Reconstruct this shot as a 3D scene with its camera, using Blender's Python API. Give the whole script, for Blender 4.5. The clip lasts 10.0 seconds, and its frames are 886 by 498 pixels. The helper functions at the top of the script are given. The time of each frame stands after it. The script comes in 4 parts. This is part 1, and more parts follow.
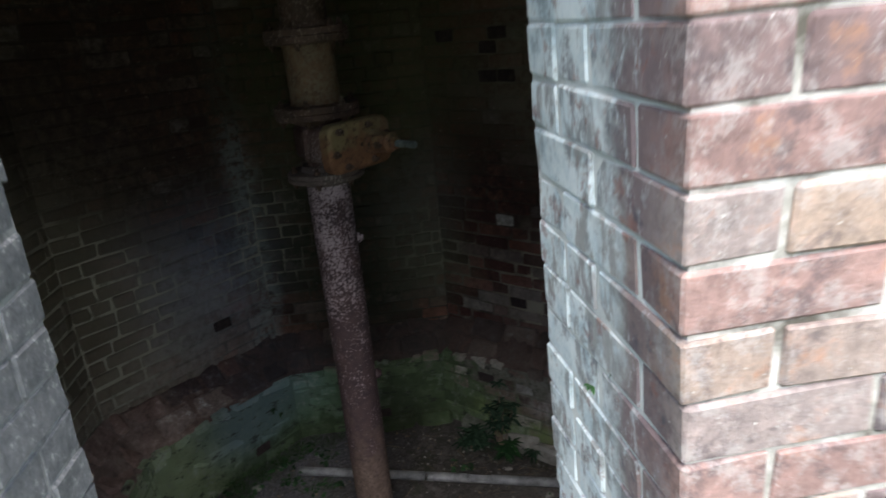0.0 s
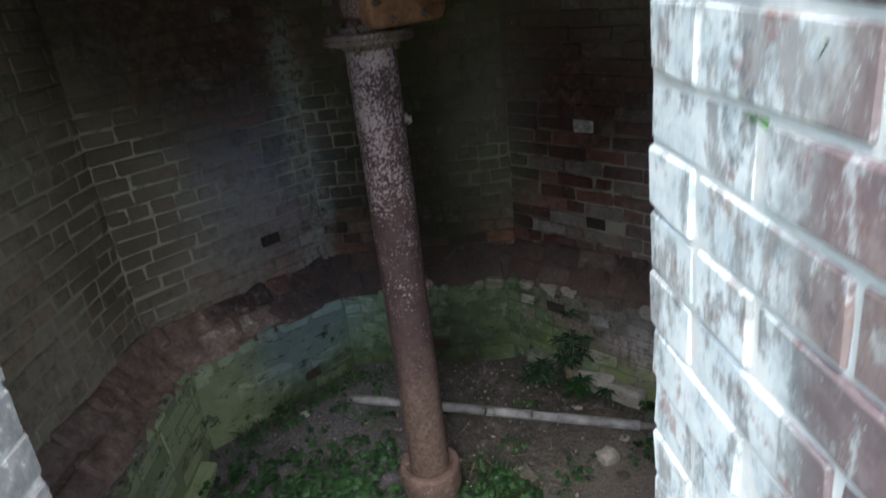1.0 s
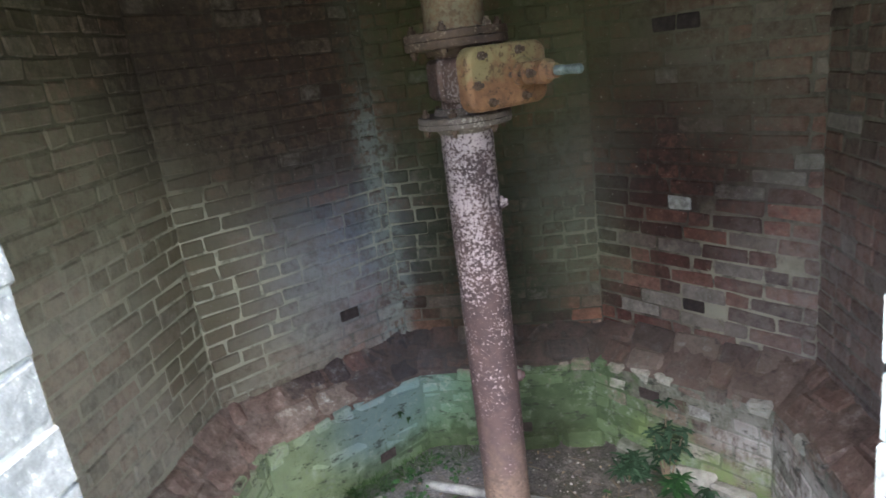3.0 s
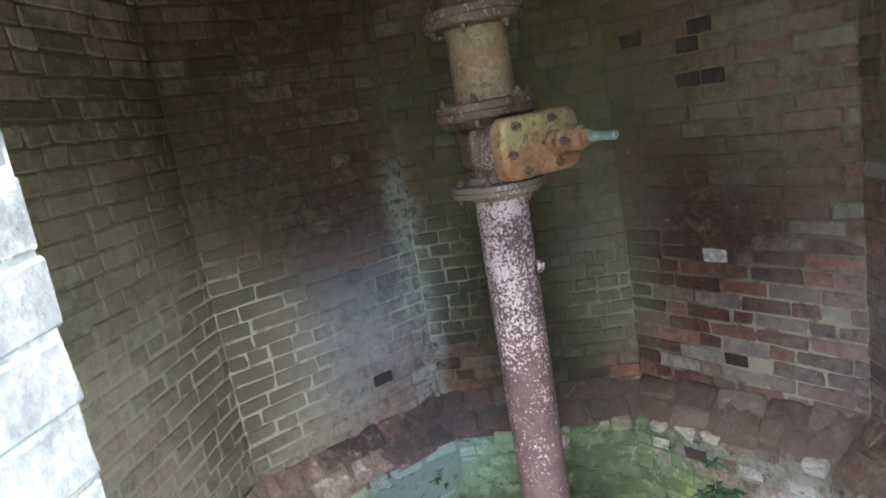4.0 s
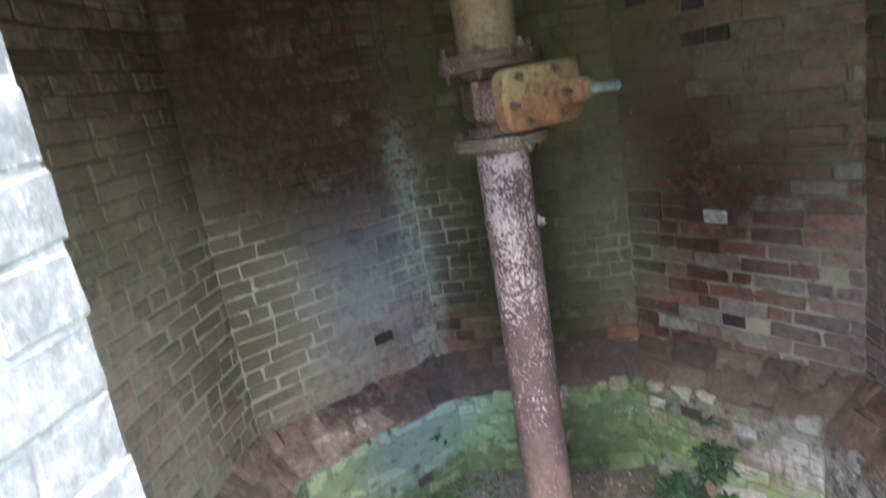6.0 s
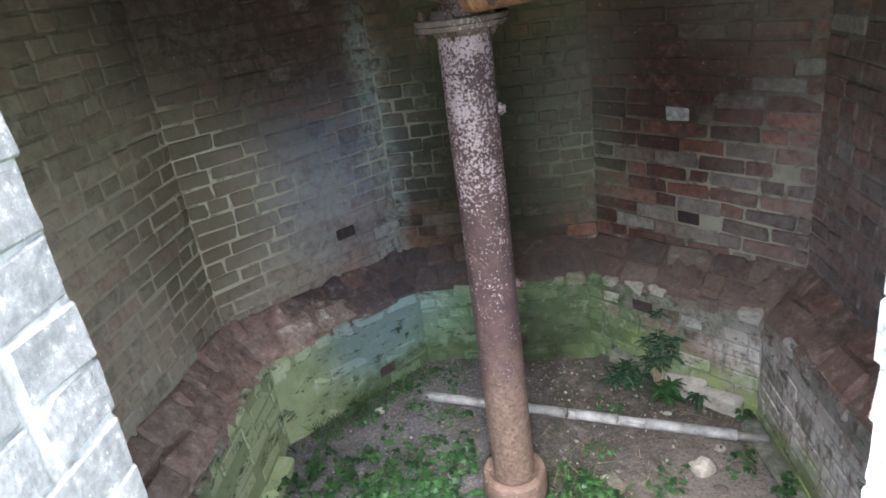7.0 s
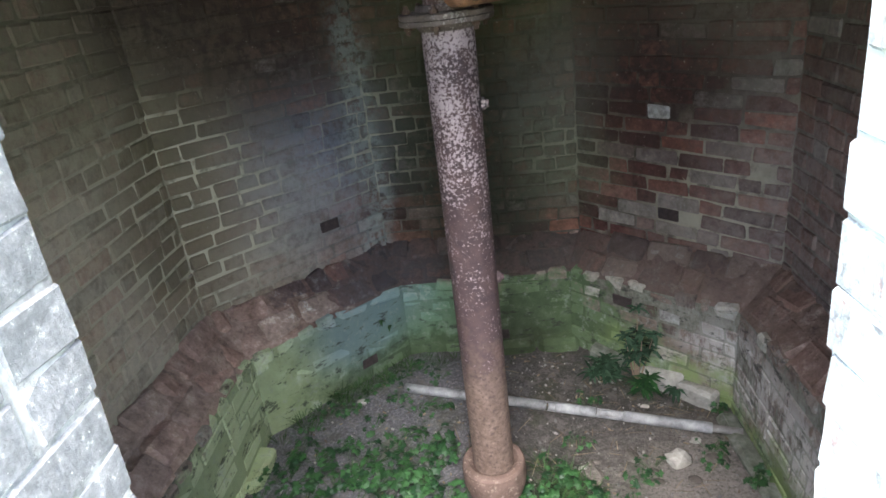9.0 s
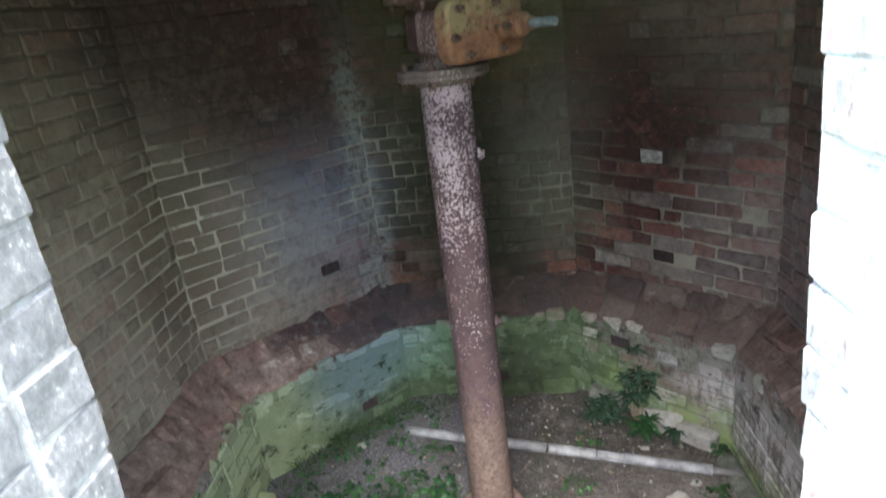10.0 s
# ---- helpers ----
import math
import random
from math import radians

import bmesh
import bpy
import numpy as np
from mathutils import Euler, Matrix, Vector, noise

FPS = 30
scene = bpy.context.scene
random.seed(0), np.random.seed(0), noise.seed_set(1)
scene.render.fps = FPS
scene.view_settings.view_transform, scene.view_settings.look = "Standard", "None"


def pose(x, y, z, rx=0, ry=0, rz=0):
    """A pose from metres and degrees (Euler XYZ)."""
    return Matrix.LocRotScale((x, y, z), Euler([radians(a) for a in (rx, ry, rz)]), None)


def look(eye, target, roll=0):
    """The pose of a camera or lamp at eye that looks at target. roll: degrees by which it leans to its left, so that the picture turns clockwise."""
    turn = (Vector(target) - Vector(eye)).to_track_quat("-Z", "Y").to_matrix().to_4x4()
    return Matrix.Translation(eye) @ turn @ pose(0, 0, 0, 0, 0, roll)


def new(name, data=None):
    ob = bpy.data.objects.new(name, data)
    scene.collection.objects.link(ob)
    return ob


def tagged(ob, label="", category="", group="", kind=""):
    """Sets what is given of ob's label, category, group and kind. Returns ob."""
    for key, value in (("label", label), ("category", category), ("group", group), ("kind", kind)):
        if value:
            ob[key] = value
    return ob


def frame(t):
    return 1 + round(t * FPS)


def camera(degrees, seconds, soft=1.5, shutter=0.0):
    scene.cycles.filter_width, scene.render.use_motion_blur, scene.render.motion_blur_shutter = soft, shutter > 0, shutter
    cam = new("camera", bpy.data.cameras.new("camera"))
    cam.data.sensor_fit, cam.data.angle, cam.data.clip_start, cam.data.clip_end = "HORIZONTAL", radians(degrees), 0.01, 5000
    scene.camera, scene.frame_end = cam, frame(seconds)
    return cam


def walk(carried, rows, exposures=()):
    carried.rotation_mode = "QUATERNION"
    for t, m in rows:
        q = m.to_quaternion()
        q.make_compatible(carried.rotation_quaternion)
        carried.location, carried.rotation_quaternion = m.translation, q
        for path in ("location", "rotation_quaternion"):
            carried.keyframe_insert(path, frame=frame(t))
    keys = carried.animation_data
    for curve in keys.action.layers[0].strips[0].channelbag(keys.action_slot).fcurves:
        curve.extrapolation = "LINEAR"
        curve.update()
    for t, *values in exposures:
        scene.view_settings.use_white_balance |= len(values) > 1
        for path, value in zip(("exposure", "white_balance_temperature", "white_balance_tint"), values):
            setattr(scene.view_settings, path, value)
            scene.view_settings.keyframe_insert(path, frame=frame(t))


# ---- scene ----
cam = camera(69.0, 10.0, 1.6, 0.5)
PATH = [
    (0, (0.221, -2.571, 2.576), (0.393, -0.694, 1.907), -5.2),
    (0.5, (0.3, -2.38, 2.401), (0.271, -0.502, 1.715), -6.3),
    (1, (0.27, -2.265, 2.205), (0.2, -0.422, 1.432), -6.6),
    (1.5, (0.261, -2.262, 2.151), (0.18, -0.446, 1.316), -6.2),
    (2, (0.246, -2.23, 2.154), (0.121, -0.474, 1.205), -7.2),
    (2.1, (0.236, -2.218, 2.163), (0.098, -0.463, 1.213), -7.6),
    (2.2, (0.229, -2.201, 2.18), (0.069, -0.403, 1.319), -7.1),
    (2.3, (0.222, -2.185, 2.198), (0.05, -0.327, 1.479), -6.8),
    (2.4, (0.215, -2.168, 2.215), (0.03, -0.277, 1.585), -6.4),
    (2.5, (0.208, -2.152, 2.233), (0.012, -0.249, 1.648), -5.9),
    (3, (0.175, -2.116, 2.257), (-0.078, -0.218, 1.681), -7.5),
    (4.3, (0.131, -2.096, 2.32), (-0.176, -0.158, 1.933), -10.1),
    (4.5, (0.136, -2.101, 2.312), (-0.182, -0.164, 1.927), -10.0),
    (5, (0.125, -2.111, 2.318), (-0.209, -0.176, 1.938), -10.0),
    (5.5, (0.132, -2.112, 2.316), (-0.214, -0.178, 1.941), -9.9),
    (6, (0.128, -2.118, 2.262), (-0.19, -0.208, 1.76), -9.6),
    (6.2, (0.131, -2.112, 2.242), (-0.171, -0.23, 1.635), -9.5),
    (7.5, (0.162, -2.154, 2.193), (-0.063, -0.338, 1.385), -7.9),
    (8, (0.174, -2.156, 2.189), (-0.025, -0.35, 1.353), -8.1),
    (8.5, (0.154, -2.156, 2.183), (-0.044, -0.353, 1.341), -7.5),
    (9, (0.161, -2.164, 2.201), (-0.044, -0.344, 1.396), -7.2),
    (9.5, (0.168, -2.17, 2.204), (-0.036, -0.351, 1.4), -7.5),
    (10, (0.174, -2.198, 2.249), (-0.021, -0.335, 1.549), -7.4),
]
walk(cam, [(t, look(eye, target, roll)) for t, eye, target, roll in PATH],
     [(0.0, 0.62), (0.5, 0.92), (1.0, 1.48), (1.5, 1.95), (2.0, 2.18), (2.5, 2.86), (3.0, 3.30), (4.5, 3.75), (5.5, 3.75), (6.0, 3.56), (7.5, 3.14), (10.0, 3.02)])

# ---- light ----
world = bpy.data.worlds.new("world")
scene.world = world
world.use_nodes = True
wn = world.node_tree
sky = wn.nodes.new("ShaderNodeTexSky")
sky.sky_type, sky.sun_disc = "NISHITA", False
sky.sun_elevation, sky.sun_rotation = radians(57), radians(184)
sky.air_density, sky.dust_density = 1.0, 2.0
wn.links.new(sky.outputs[0], wn.nodes["Background"].inputs[0])
wn.nodes["Background"].inputs[1].default_value = 0.20
sun = new("sun", bpy.data.lights.new("sun", "SUN"))
sun.data.energy, sun.data.angle, sun.data.color = 4.4, radians(48), (1.0, 0.985, 0.965)
sun.matrix_world = look((0.12, -4.0, 6.3), (0, 0, 0))

# ---- plan ----
A, S = 1.39, 0.576            # half width and half side of the eight-sided chamber
PITCH = 0.0757                # brick course
WALL = 0.47
TOP = 3.5
INNER = [(S, A), (-S, A), (-A, S), (-A, -0.70), (-0.60, -1.53), (0.60, -1.53), (A, -0.70), (A, S)]
LOW = [(0.49, 1.18), (-0.49, 1.18), (-1.17, 0.49), (-1.17, -0.60), (-0.50, -1.30), (0.50, -1.30), (1.19, -0.60), (1.19, 0.50)]
SIDES = ["north", "north_west", "west", "south_west", "south", "south_east", "east", "north_east"]
SILL, HEAD = 0.75, 3.15
GROUND = 0.70                 # ground outside
rnd = random.Random(7)


def jamb(side, z, y=-1.53):
    """x of the opening's side at a height and depth; it narrows upwards, and inwards on the right."""
    return 0.492 - 0.030 * (z - 2.15) - 0.066 * (y + 1.53) if side > 0 else -0.351 + 0.026 * (z - 2.15)


# ---- node helpers ----
def node(nt, kind, **values):
    n = nt.nodes.new(kind)
    for k, v in values.items():
        if k.startswith("_"):
            n.inputs[int(k[1:])].default_value = v
        else:
            setattr(n, k, v)
    return n


def link(nt, a, b):
    nt.links.new(a, b)


def noise_tex(nt, pos, scale, detail=4.0, rough=0.6):
    n = nt.nodes.new("ShaderNodeTexNoise")
    n.inputs["Scale"].default_value, n.inputs["Detail"].default_value, n.inputs["Roughness"].default_value = scale, detail, rough
    link(nt, pos, n.inputs["Vector"])
    return n.outputs["Fac"]


def ramp(nt, fac, stops):
    n = nt.nodes.new("ShaderNodeValToRGB")
    e = n.color_ramp.elements
    while len(e) < len(stops):
        e.new(0.5)
    for el, (p, c) in zip(e, stops):
        el.position = p
        el.color = (*c, 1) if len(c) == 3 else c
    link(nt, fac, n.inputs[0])
    return n.outputs["Color"]


def span(nt, value, a, b, c=0.0, d=1.0):
    n = node(nt, "ShaderNodeMapRange", interpolation_type="SMOOTHSTEP")
    link(nt, value, n.inputs[0])
    for i, v in enumerate((a, b, c, d)):
        n.inputs[i + 1].default_value = v
    return n.outputs[0]


def maths(nt, op, a, b):
    n = node(nt, "ShaderNodeMath", operation=op)
    for i, v in enumerate((a, b)):
        if isinstance(v, (int, float)):
            n.inputs[i].default_value = v
        else:
            link(nt, v, n.inputs[i])
    return n.outputs[0]


def blend(nt, fac, a, b, kind="MIX"):
    n = node(nt, "ShaderNodeMix", data_type="RGBA", blend_type=kind)
    for sock, v in ((n.inputs["Factor"], fac), (n.inputs[6], a), (n.inputs[7], b)):
        if isinstance(v, tuple):
            sock.default_value = (*v, 1)
        elif isinstance(v, (int, float)):
            sock.default_value = v
        else:
            link(nt, v, sock)
    return n.outputs[2]


def material(name):
    m = bpy.data.materials.new(name)
    m.use_nodes = True
    nt = m.node_tree
    bsdf = nt.nodes["Principled BSDF"]
    bsdf.inputs["Roughness"].default_value = 0.9
    bsdf.inputs["Specular IOR Level"].default_value = 0.25
    pos = nt.nodes.new("ShaderNodeNewGeometry").outputs["Position"]
    return m, nt, bsdf, pos


def relief(nt, bsdf, height, strength, distance):
    n = nt.nodes.new("ShaderNodeBump")
    n.inputs["Strength"].default_value, n.inputs["Distance"].default_value = strength, distance
    link(nt, height, n.inputs["Height"])
    link(nt, n.outputs[0], bsdf.inputs["Normal"])


def patch(nt, pos, centre, radius, soft, wobble, scale=2.5):
    """0 to 1: a stain of uneven outline round a place on the walls."""
    n = noise_tex(nt, pos, scale, 5.0, 0.65)
    v = node(nt, "ShaderNodeVectorMath", operation="DISTANCE")
    link(nt, pos, v.inputs[0])
    v.inputs[1].default_value = centre
    d = maths(nt, "ADD", v.outputs["Value"], maths(nt, "MULTIPLY", maths(nt, "SUBTRACT", n, 0.5), wobble))
    return span(nt, d, radius - soft, radius + soft, 1.0, 0.0)


def weathered(nt, pos, colour, share=1.0):
    """Films of algae, lime and soot over brick and mortar alike, some toned to carry light and shade."""
    fine = noise_tex(nt, pos, 22.0, 5.0, 0.7)
    coarse = noise_tex(nt, pos, 3.2, 6.0, 0.7)
    dirt = ramp(nt, noise_tex(nt, pos, 5.5, 8.0, 0.78), [(0.30, (0.42, 0.40, 0.39)), (0.47, (0.90, 0.90, 0.90)), (0.60, (1.20, 1.19, 1.16)), (0.72, (1.85, 1.85, 1.78))])
    colour = blend(nt, 0.8, colour, dirt, "MULTIPLY")
    films = [
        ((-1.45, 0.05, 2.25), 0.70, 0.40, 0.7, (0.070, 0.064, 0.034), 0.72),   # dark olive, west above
        ((-1.30, 0.75, 2.05), 0.50, 0.30, 0.6, (0.062, 0.046, 0.034), 0.65),   # dark brown in the corner
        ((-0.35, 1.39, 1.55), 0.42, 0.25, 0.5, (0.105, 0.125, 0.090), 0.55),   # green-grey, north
        ((-1.40, -0.35, 0.95), 0.72, 0.32, 0.6, (0.700, 0.610, 0.520), 0.55),  # pink-grey, west: paled in place of light
        ((-1.45, 0.10, 1.20), 1.05, 0.40, 0.9, (0.600, 0.550, 0.390), 0.44),   # olive algae, west, paled to brighten a dim wall
        ((-0.90, 1.12, 1.26), 0.42, 0.34, 0.5, (0.205, 0.262, 0.355), 0.80),  # blue-grey haze of glare, painted on
        ((-1.05, 0.85, 1.00), 0.48, 0.28, 0.5, (0.500, 0.430, 0.345), 0.42),  # pale lime, broadened to brighten the lit lower part
        ((-0.95, 1.00, 2.40), 0.80, 0.35, 0.6, (0.050, 0.034, 0.028), 0.78),  # soot, deepened to carry the fall of light above
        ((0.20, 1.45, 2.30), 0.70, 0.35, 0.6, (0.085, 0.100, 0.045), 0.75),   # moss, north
        ((0.05, 1.45, 1.20), 0.58, 0.25, 0.5, (0.050, 0.054, 0.037), 0.85),   # dark green-grey, north: shade put into the colour
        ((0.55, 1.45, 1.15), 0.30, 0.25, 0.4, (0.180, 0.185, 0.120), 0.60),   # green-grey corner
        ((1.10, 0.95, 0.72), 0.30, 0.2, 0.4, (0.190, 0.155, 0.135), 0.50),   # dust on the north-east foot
        ((0.95, 1.05, 1.70), 0.50, 0.30, 0.5, (0.040, 0.024, 0.021), 0.82),   # soot, deepened to shade the north-east
        ((1.50, 0.30, 1.05), 0.60, 0.30, 0.5, (0.310, 0.280, 0.265), 0.60),   # grey dust, east
        ((0.45, 1.45, 1.60), 0.30, 0.25, 0.5, (0.190, 0.190, 0.165), 0.45),
        ((0.80, 1.10, 2.45), 0.60, 0.35, 0.6, (0.120, 0.108, 0.072), 0.45),
        ((1.45, 0.55, 2.35), 0.70, 0.35, 0.5, (0.215, 0.200, 0.150), 0.55),
        ((-1.38, 0.48, 1.25), 0.40, 0.22, 0.4, (0.165, 0.142, 0.088), 0.60),   # olive bricks in the repointed corner
    ]
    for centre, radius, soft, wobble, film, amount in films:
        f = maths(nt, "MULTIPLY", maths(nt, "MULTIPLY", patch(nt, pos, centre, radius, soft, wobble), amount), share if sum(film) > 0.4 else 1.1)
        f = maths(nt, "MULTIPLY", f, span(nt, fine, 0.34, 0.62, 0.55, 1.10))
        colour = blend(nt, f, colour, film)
    # lime run down the corner between north and north-west
    sep = nt.nodes.new("ShaderNodeSeparateXYZ")
    link(nt, pos, sep.inputs[0])
    wob = maths(nt, "MULTIPLY", maths(nt, "SUBTRACT", coarse, 0.5), 0.30)
    dx = maths(nt, "ABSOLUTE", maths(nt, "ADD", maths(nt, "ADD", sep.outputs[0], 0.60), wob), 0.0)
    run = maths(nt, "MULTIPLY", span(nt, dx, 0.01, 0.13, 1.0, 0.0), span(nt, sep.outputs[1], 1.15, 1.3, 0.0, 1.0))
    run = maths(nt, "MULTIPLY", run, span(nt, sep.outputs[2], 1.9, 2.2, 0.55, 0.08))
    run = maths(nt, "MULTIPLY", run, span(nt, fine, 0.4, 0.55, 0.1, 1.0))
    colour = blend(nt, run, colour, (0.33, 0.38, 0.36))
    return colour, fine, coarse


# ---- materials ----
def brick_material(name, stops, bump=0.5):
    m, nt, bsdf, pos = material(name)
    r = nt.nodes.new("ShaderNodeObjectInfo").outputs["Random"]
    c = ramp(nt, r, stops)
    n = noise_tex(nt, pos, 30.0, 6.0, 0.7)
    c = blend(nt, 0.85, c, ramp(nt, n, [(0.30, (0.55, 0.53, 0.53)), (0.5, (1, 1, 1)), (0.70, (1.5, 1.44, 1.40))]), "MULTIPLY")
    own = span(nt, maths(nt, "FRACT", maths(nt, "MULTIPLY", r, 7.31), 0.0), 0.0, 1.0, 0.78, 1.08)   # films cling to some bricks more than to others
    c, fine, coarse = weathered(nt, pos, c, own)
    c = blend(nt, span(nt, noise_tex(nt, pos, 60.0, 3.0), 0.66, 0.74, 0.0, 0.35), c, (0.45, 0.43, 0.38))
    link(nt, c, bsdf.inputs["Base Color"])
    relief(nt, bsdf, maths(nt, "ADD", noise_tex(nt, pos, 75.0, 6.0, 0.7), noise_tex(nt, pos, 24.0, 5.0, 0.7)), bump, 0.009)
    return m


BRICK = brick_material("old_brick", [(0.0, (0.060, 0.034, 0.028)), (0.25, (0.135, 0.075, 0.055)), (0.5, (0.195, 0.110, 0.080)),
                                     (0.75, (0.165, 0.120, 0.095)), (0.88, (0.215, 0.095, 0.065)), (0.96, (0.230, 0.190, 0.160)), (1.0, (0.31, 0.29, 0.26))])
# west bricks are lighter than BRICK, with extra light put into their colour
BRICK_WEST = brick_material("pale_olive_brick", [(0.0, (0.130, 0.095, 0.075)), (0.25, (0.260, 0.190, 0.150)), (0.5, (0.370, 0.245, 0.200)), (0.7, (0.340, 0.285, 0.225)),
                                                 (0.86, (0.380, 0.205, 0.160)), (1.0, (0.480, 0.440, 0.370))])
BRICK_RED = brick_material("red_brick", [(0.0, (0.060, 0.028, 0.025)), (0.3, (0.120, 0.052, 0.043)), (0.6, (0.170, 0.072, 0.056)),
                                         (0.82, (0.215, 0.098, 0.076)), (0.93, (0.190, 0.145, 0.128)), (1.0, (0.28, 0.25, 0.23))])


def mortar_material():
    m, nt, bsdf, pos = material("lime_mortar")
    n = noise_tex(nt, pos, 9.0, 5.0, 0.7)
    c = ramp(nt, n, [(0.30, (0.045, 0.036, 0.030)), (0.5, (0.095, 0.080, 0.066)), (0.75, (0.19, 0.170, 0.145))])
    c = blend(nt, 0.8, c, ramp(nt, noise_tex(nt, pos, 2.6, 5.0, 0.7), [(0.36, (0.55, 0.52, 0.50)), (0.5, (1.0, 1.0, 1.0)), (0.64, (1.75, 1.72, 1.65))]), "MULTIPLY")
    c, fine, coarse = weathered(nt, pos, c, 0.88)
    for centre, radius, amount in (((-1.36, 0.52, 1.22), 0.50, 0.95), ((1.18, 0.79, 0.98), 0.34, 0.42), ((-1.39, -0.20, 1.00), 0.70, 0.62), ((-0.62, 1.36, 1.35), 0.32, 0.38), ((0.62, 1.36, 1.20), 0.26, 0.2)):   # repointed in pale lime
        f = maths(nt, "MULTIPLY", patch(nt, pos, centre, radius, 0.22, 0.5), span(nt, n, 0.36, 0.5, 0.25 * amount, amount))
        c = blend(nt, f, c, (0.64, 0.60, 0.45))
    link(nt, c, bsdf.inputs["Base Color"])
    relief(nt, bsdf, noise_tex(nt, pos, 90.0, 5.0, 0.7), 0.7, 0.006)
    return m


MORTAR = mortar_material()


def facing_material(name, joint):
    """Bricks and joints of the opening: dark red bricks, paint flaked off towards the room."""
    m, nt, bsdf, pos = material(name)
    if joint:
        c = ramp(nt, noise_tex(nt, pos, 14.0, 4.0), [(0.36, (0.13, 0.12, 0.10)), (0.46, (0.40, 0.385, 0.35)), (0.58, (0.66, 0.64, 0.60))])
    else:
        r = nt.nodes.new("ShaderNodeObjectInfo").outputs["Random"]
        c = ramp(nt, r, [(0.0, (0.170, 0.135, 0.138)), (0.25, (0.330, 0.200, 0.180)), (0.45, (0.430, 0.265, 0.230)), (0.6, (0.380, 0.295, 0.275)), (0.8, (0.480, 0.340, 0.265)), (1.0, (0.500, 0.430, 0.385))])
        n = noise_tex(nt, pos, 26.0, 6.0, 0.7)
        c = blend(nt, 0.8, c, ramp(nt, n, [(0.28, (0.45, 0.45, 0.48)), (0.5, (1, 1, 1)), (0.7, (1.5, 1.42, 1.42))]), "MULTIPLY")
        c = blend(nt, span(nt, noise_tex(nt, pos, 10.0, 7.0, 0.75), 0.50, 0.62, 0.0, 0.65), c, (0.130, 0.100, 0.105))
        c = blend(nt, span(nt, noise_tex(nt, pos, 13.0, 5.0, 0.7), 0.56, 0.68, 0.0, 0.7), c, (0.46, 0.235, 0.150))
        c = blend(nt, span(nt, noise_tex(nt, pos, 16.0, 8.0, 0.85), 0.48, 0.62, 0.0, 0.55), c, (0.62, 0.53, 0.50))
        c = blend(nt, 1.0, c, (0.94, 1.0, 1.03), "MULTIPLY")
    sep = nt.nodes.new("ShaderNodeSeparateXYZ")
    link(nt, pos, sep.inputs[0])
    wide = noise_tex(nt, pos, 8.0, 6.0, 0.75)
    edge = maths(nt, "ADD", sep.outputs[1], maths(nt, "MULTIPLY", maths(nt, "SUBTRACT", wide, 0.5), 0.22))
    if not joint:
        c = blend(nt, maths(nt, "MULTIPLY", span(nt, edge, -1.99, -1.92), span(nt, wide, 0.3, 0.6, 0.95, 0.65)), c, blend(nt, span(nt, edge, -1.90, -1.82), (0.205, 0.160, 0.172), (0.270, 0.305, 0.320)))
    runs = node(nt, "ShaderNodeVectorMath", operation="MULTIPLY")        # limewash runs down the reveal
    link(nt, pos, runs.inputs[0])
    runs.inputs[1].default_value = (1.0, 1.0, 0.42)
    drip = noise_tex(nt, runs.outputs[0], 17.0, 8.0, 0.72)
    flake = span(nt, drip, 0.40, 0.50, 0.14, 1.0)
    paint = maths(nt, "MULTIPLY", span(nt, edge, -1.87, -1.77, 0.0, 0.94), flake)
    # the inner side of the right reveal keeps streaks of paint further out; the left one is painted all over
    streak = maths(nt, "MULTIPLY", span(nt, edge, -1.99, -1.84, 0.0, 0.75), span(nt, noise_tex(nt, runs.outputs[0], 22.0, 8.0, 0.8), 0.53, 0.62))
    paint = maths(nt, "MAXIMUM", paint, streak)
    if joint:                # white pointing all along the reveal
        paint = maths(nt, "MAXIMUM", paint, span(nt, edge, -1.99, -1.94, 0.0, 0.85))
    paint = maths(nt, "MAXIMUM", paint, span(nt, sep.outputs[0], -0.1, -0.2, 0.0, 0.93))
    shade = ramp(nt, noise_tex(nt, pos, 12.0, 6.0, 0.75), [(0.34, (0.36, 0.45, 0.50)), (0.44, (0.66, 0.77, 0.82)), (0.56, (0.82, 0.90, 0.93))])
    # left reveal's grey paint is darkened for its shade, the right kept bright as lit
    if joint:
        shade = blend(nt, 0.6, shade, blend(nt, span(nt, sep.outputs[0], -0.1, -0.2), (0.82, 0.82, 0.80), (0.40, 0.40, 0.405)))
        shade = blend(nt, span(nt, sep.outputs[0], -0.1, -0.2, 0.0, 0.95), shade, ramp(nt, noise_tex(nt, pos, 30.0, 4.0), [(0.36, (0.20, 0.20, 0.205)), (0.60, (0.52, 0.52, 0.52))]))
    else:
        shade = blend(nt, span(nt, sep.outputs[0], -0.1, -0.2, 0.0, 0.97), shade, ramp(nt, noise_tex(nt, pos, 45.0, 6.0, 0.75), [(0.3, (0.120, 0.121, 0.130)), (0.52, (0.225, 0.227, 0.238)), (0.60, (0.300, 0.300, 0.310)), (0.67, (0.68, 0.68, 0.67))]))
    c = blend(nt, paint, c, shade)
    if not joint:            # dark and red spots where paint and skin of the brick have come away
        spot = maths(nt, "MULTIPLY", span(nt, noise_tex(nt, pos, 15.0, 7.0, 0.75), 0.53, 0.62, 0.0, 0.6), span(nt, sep.outputs[1], -1.99, -1.95))
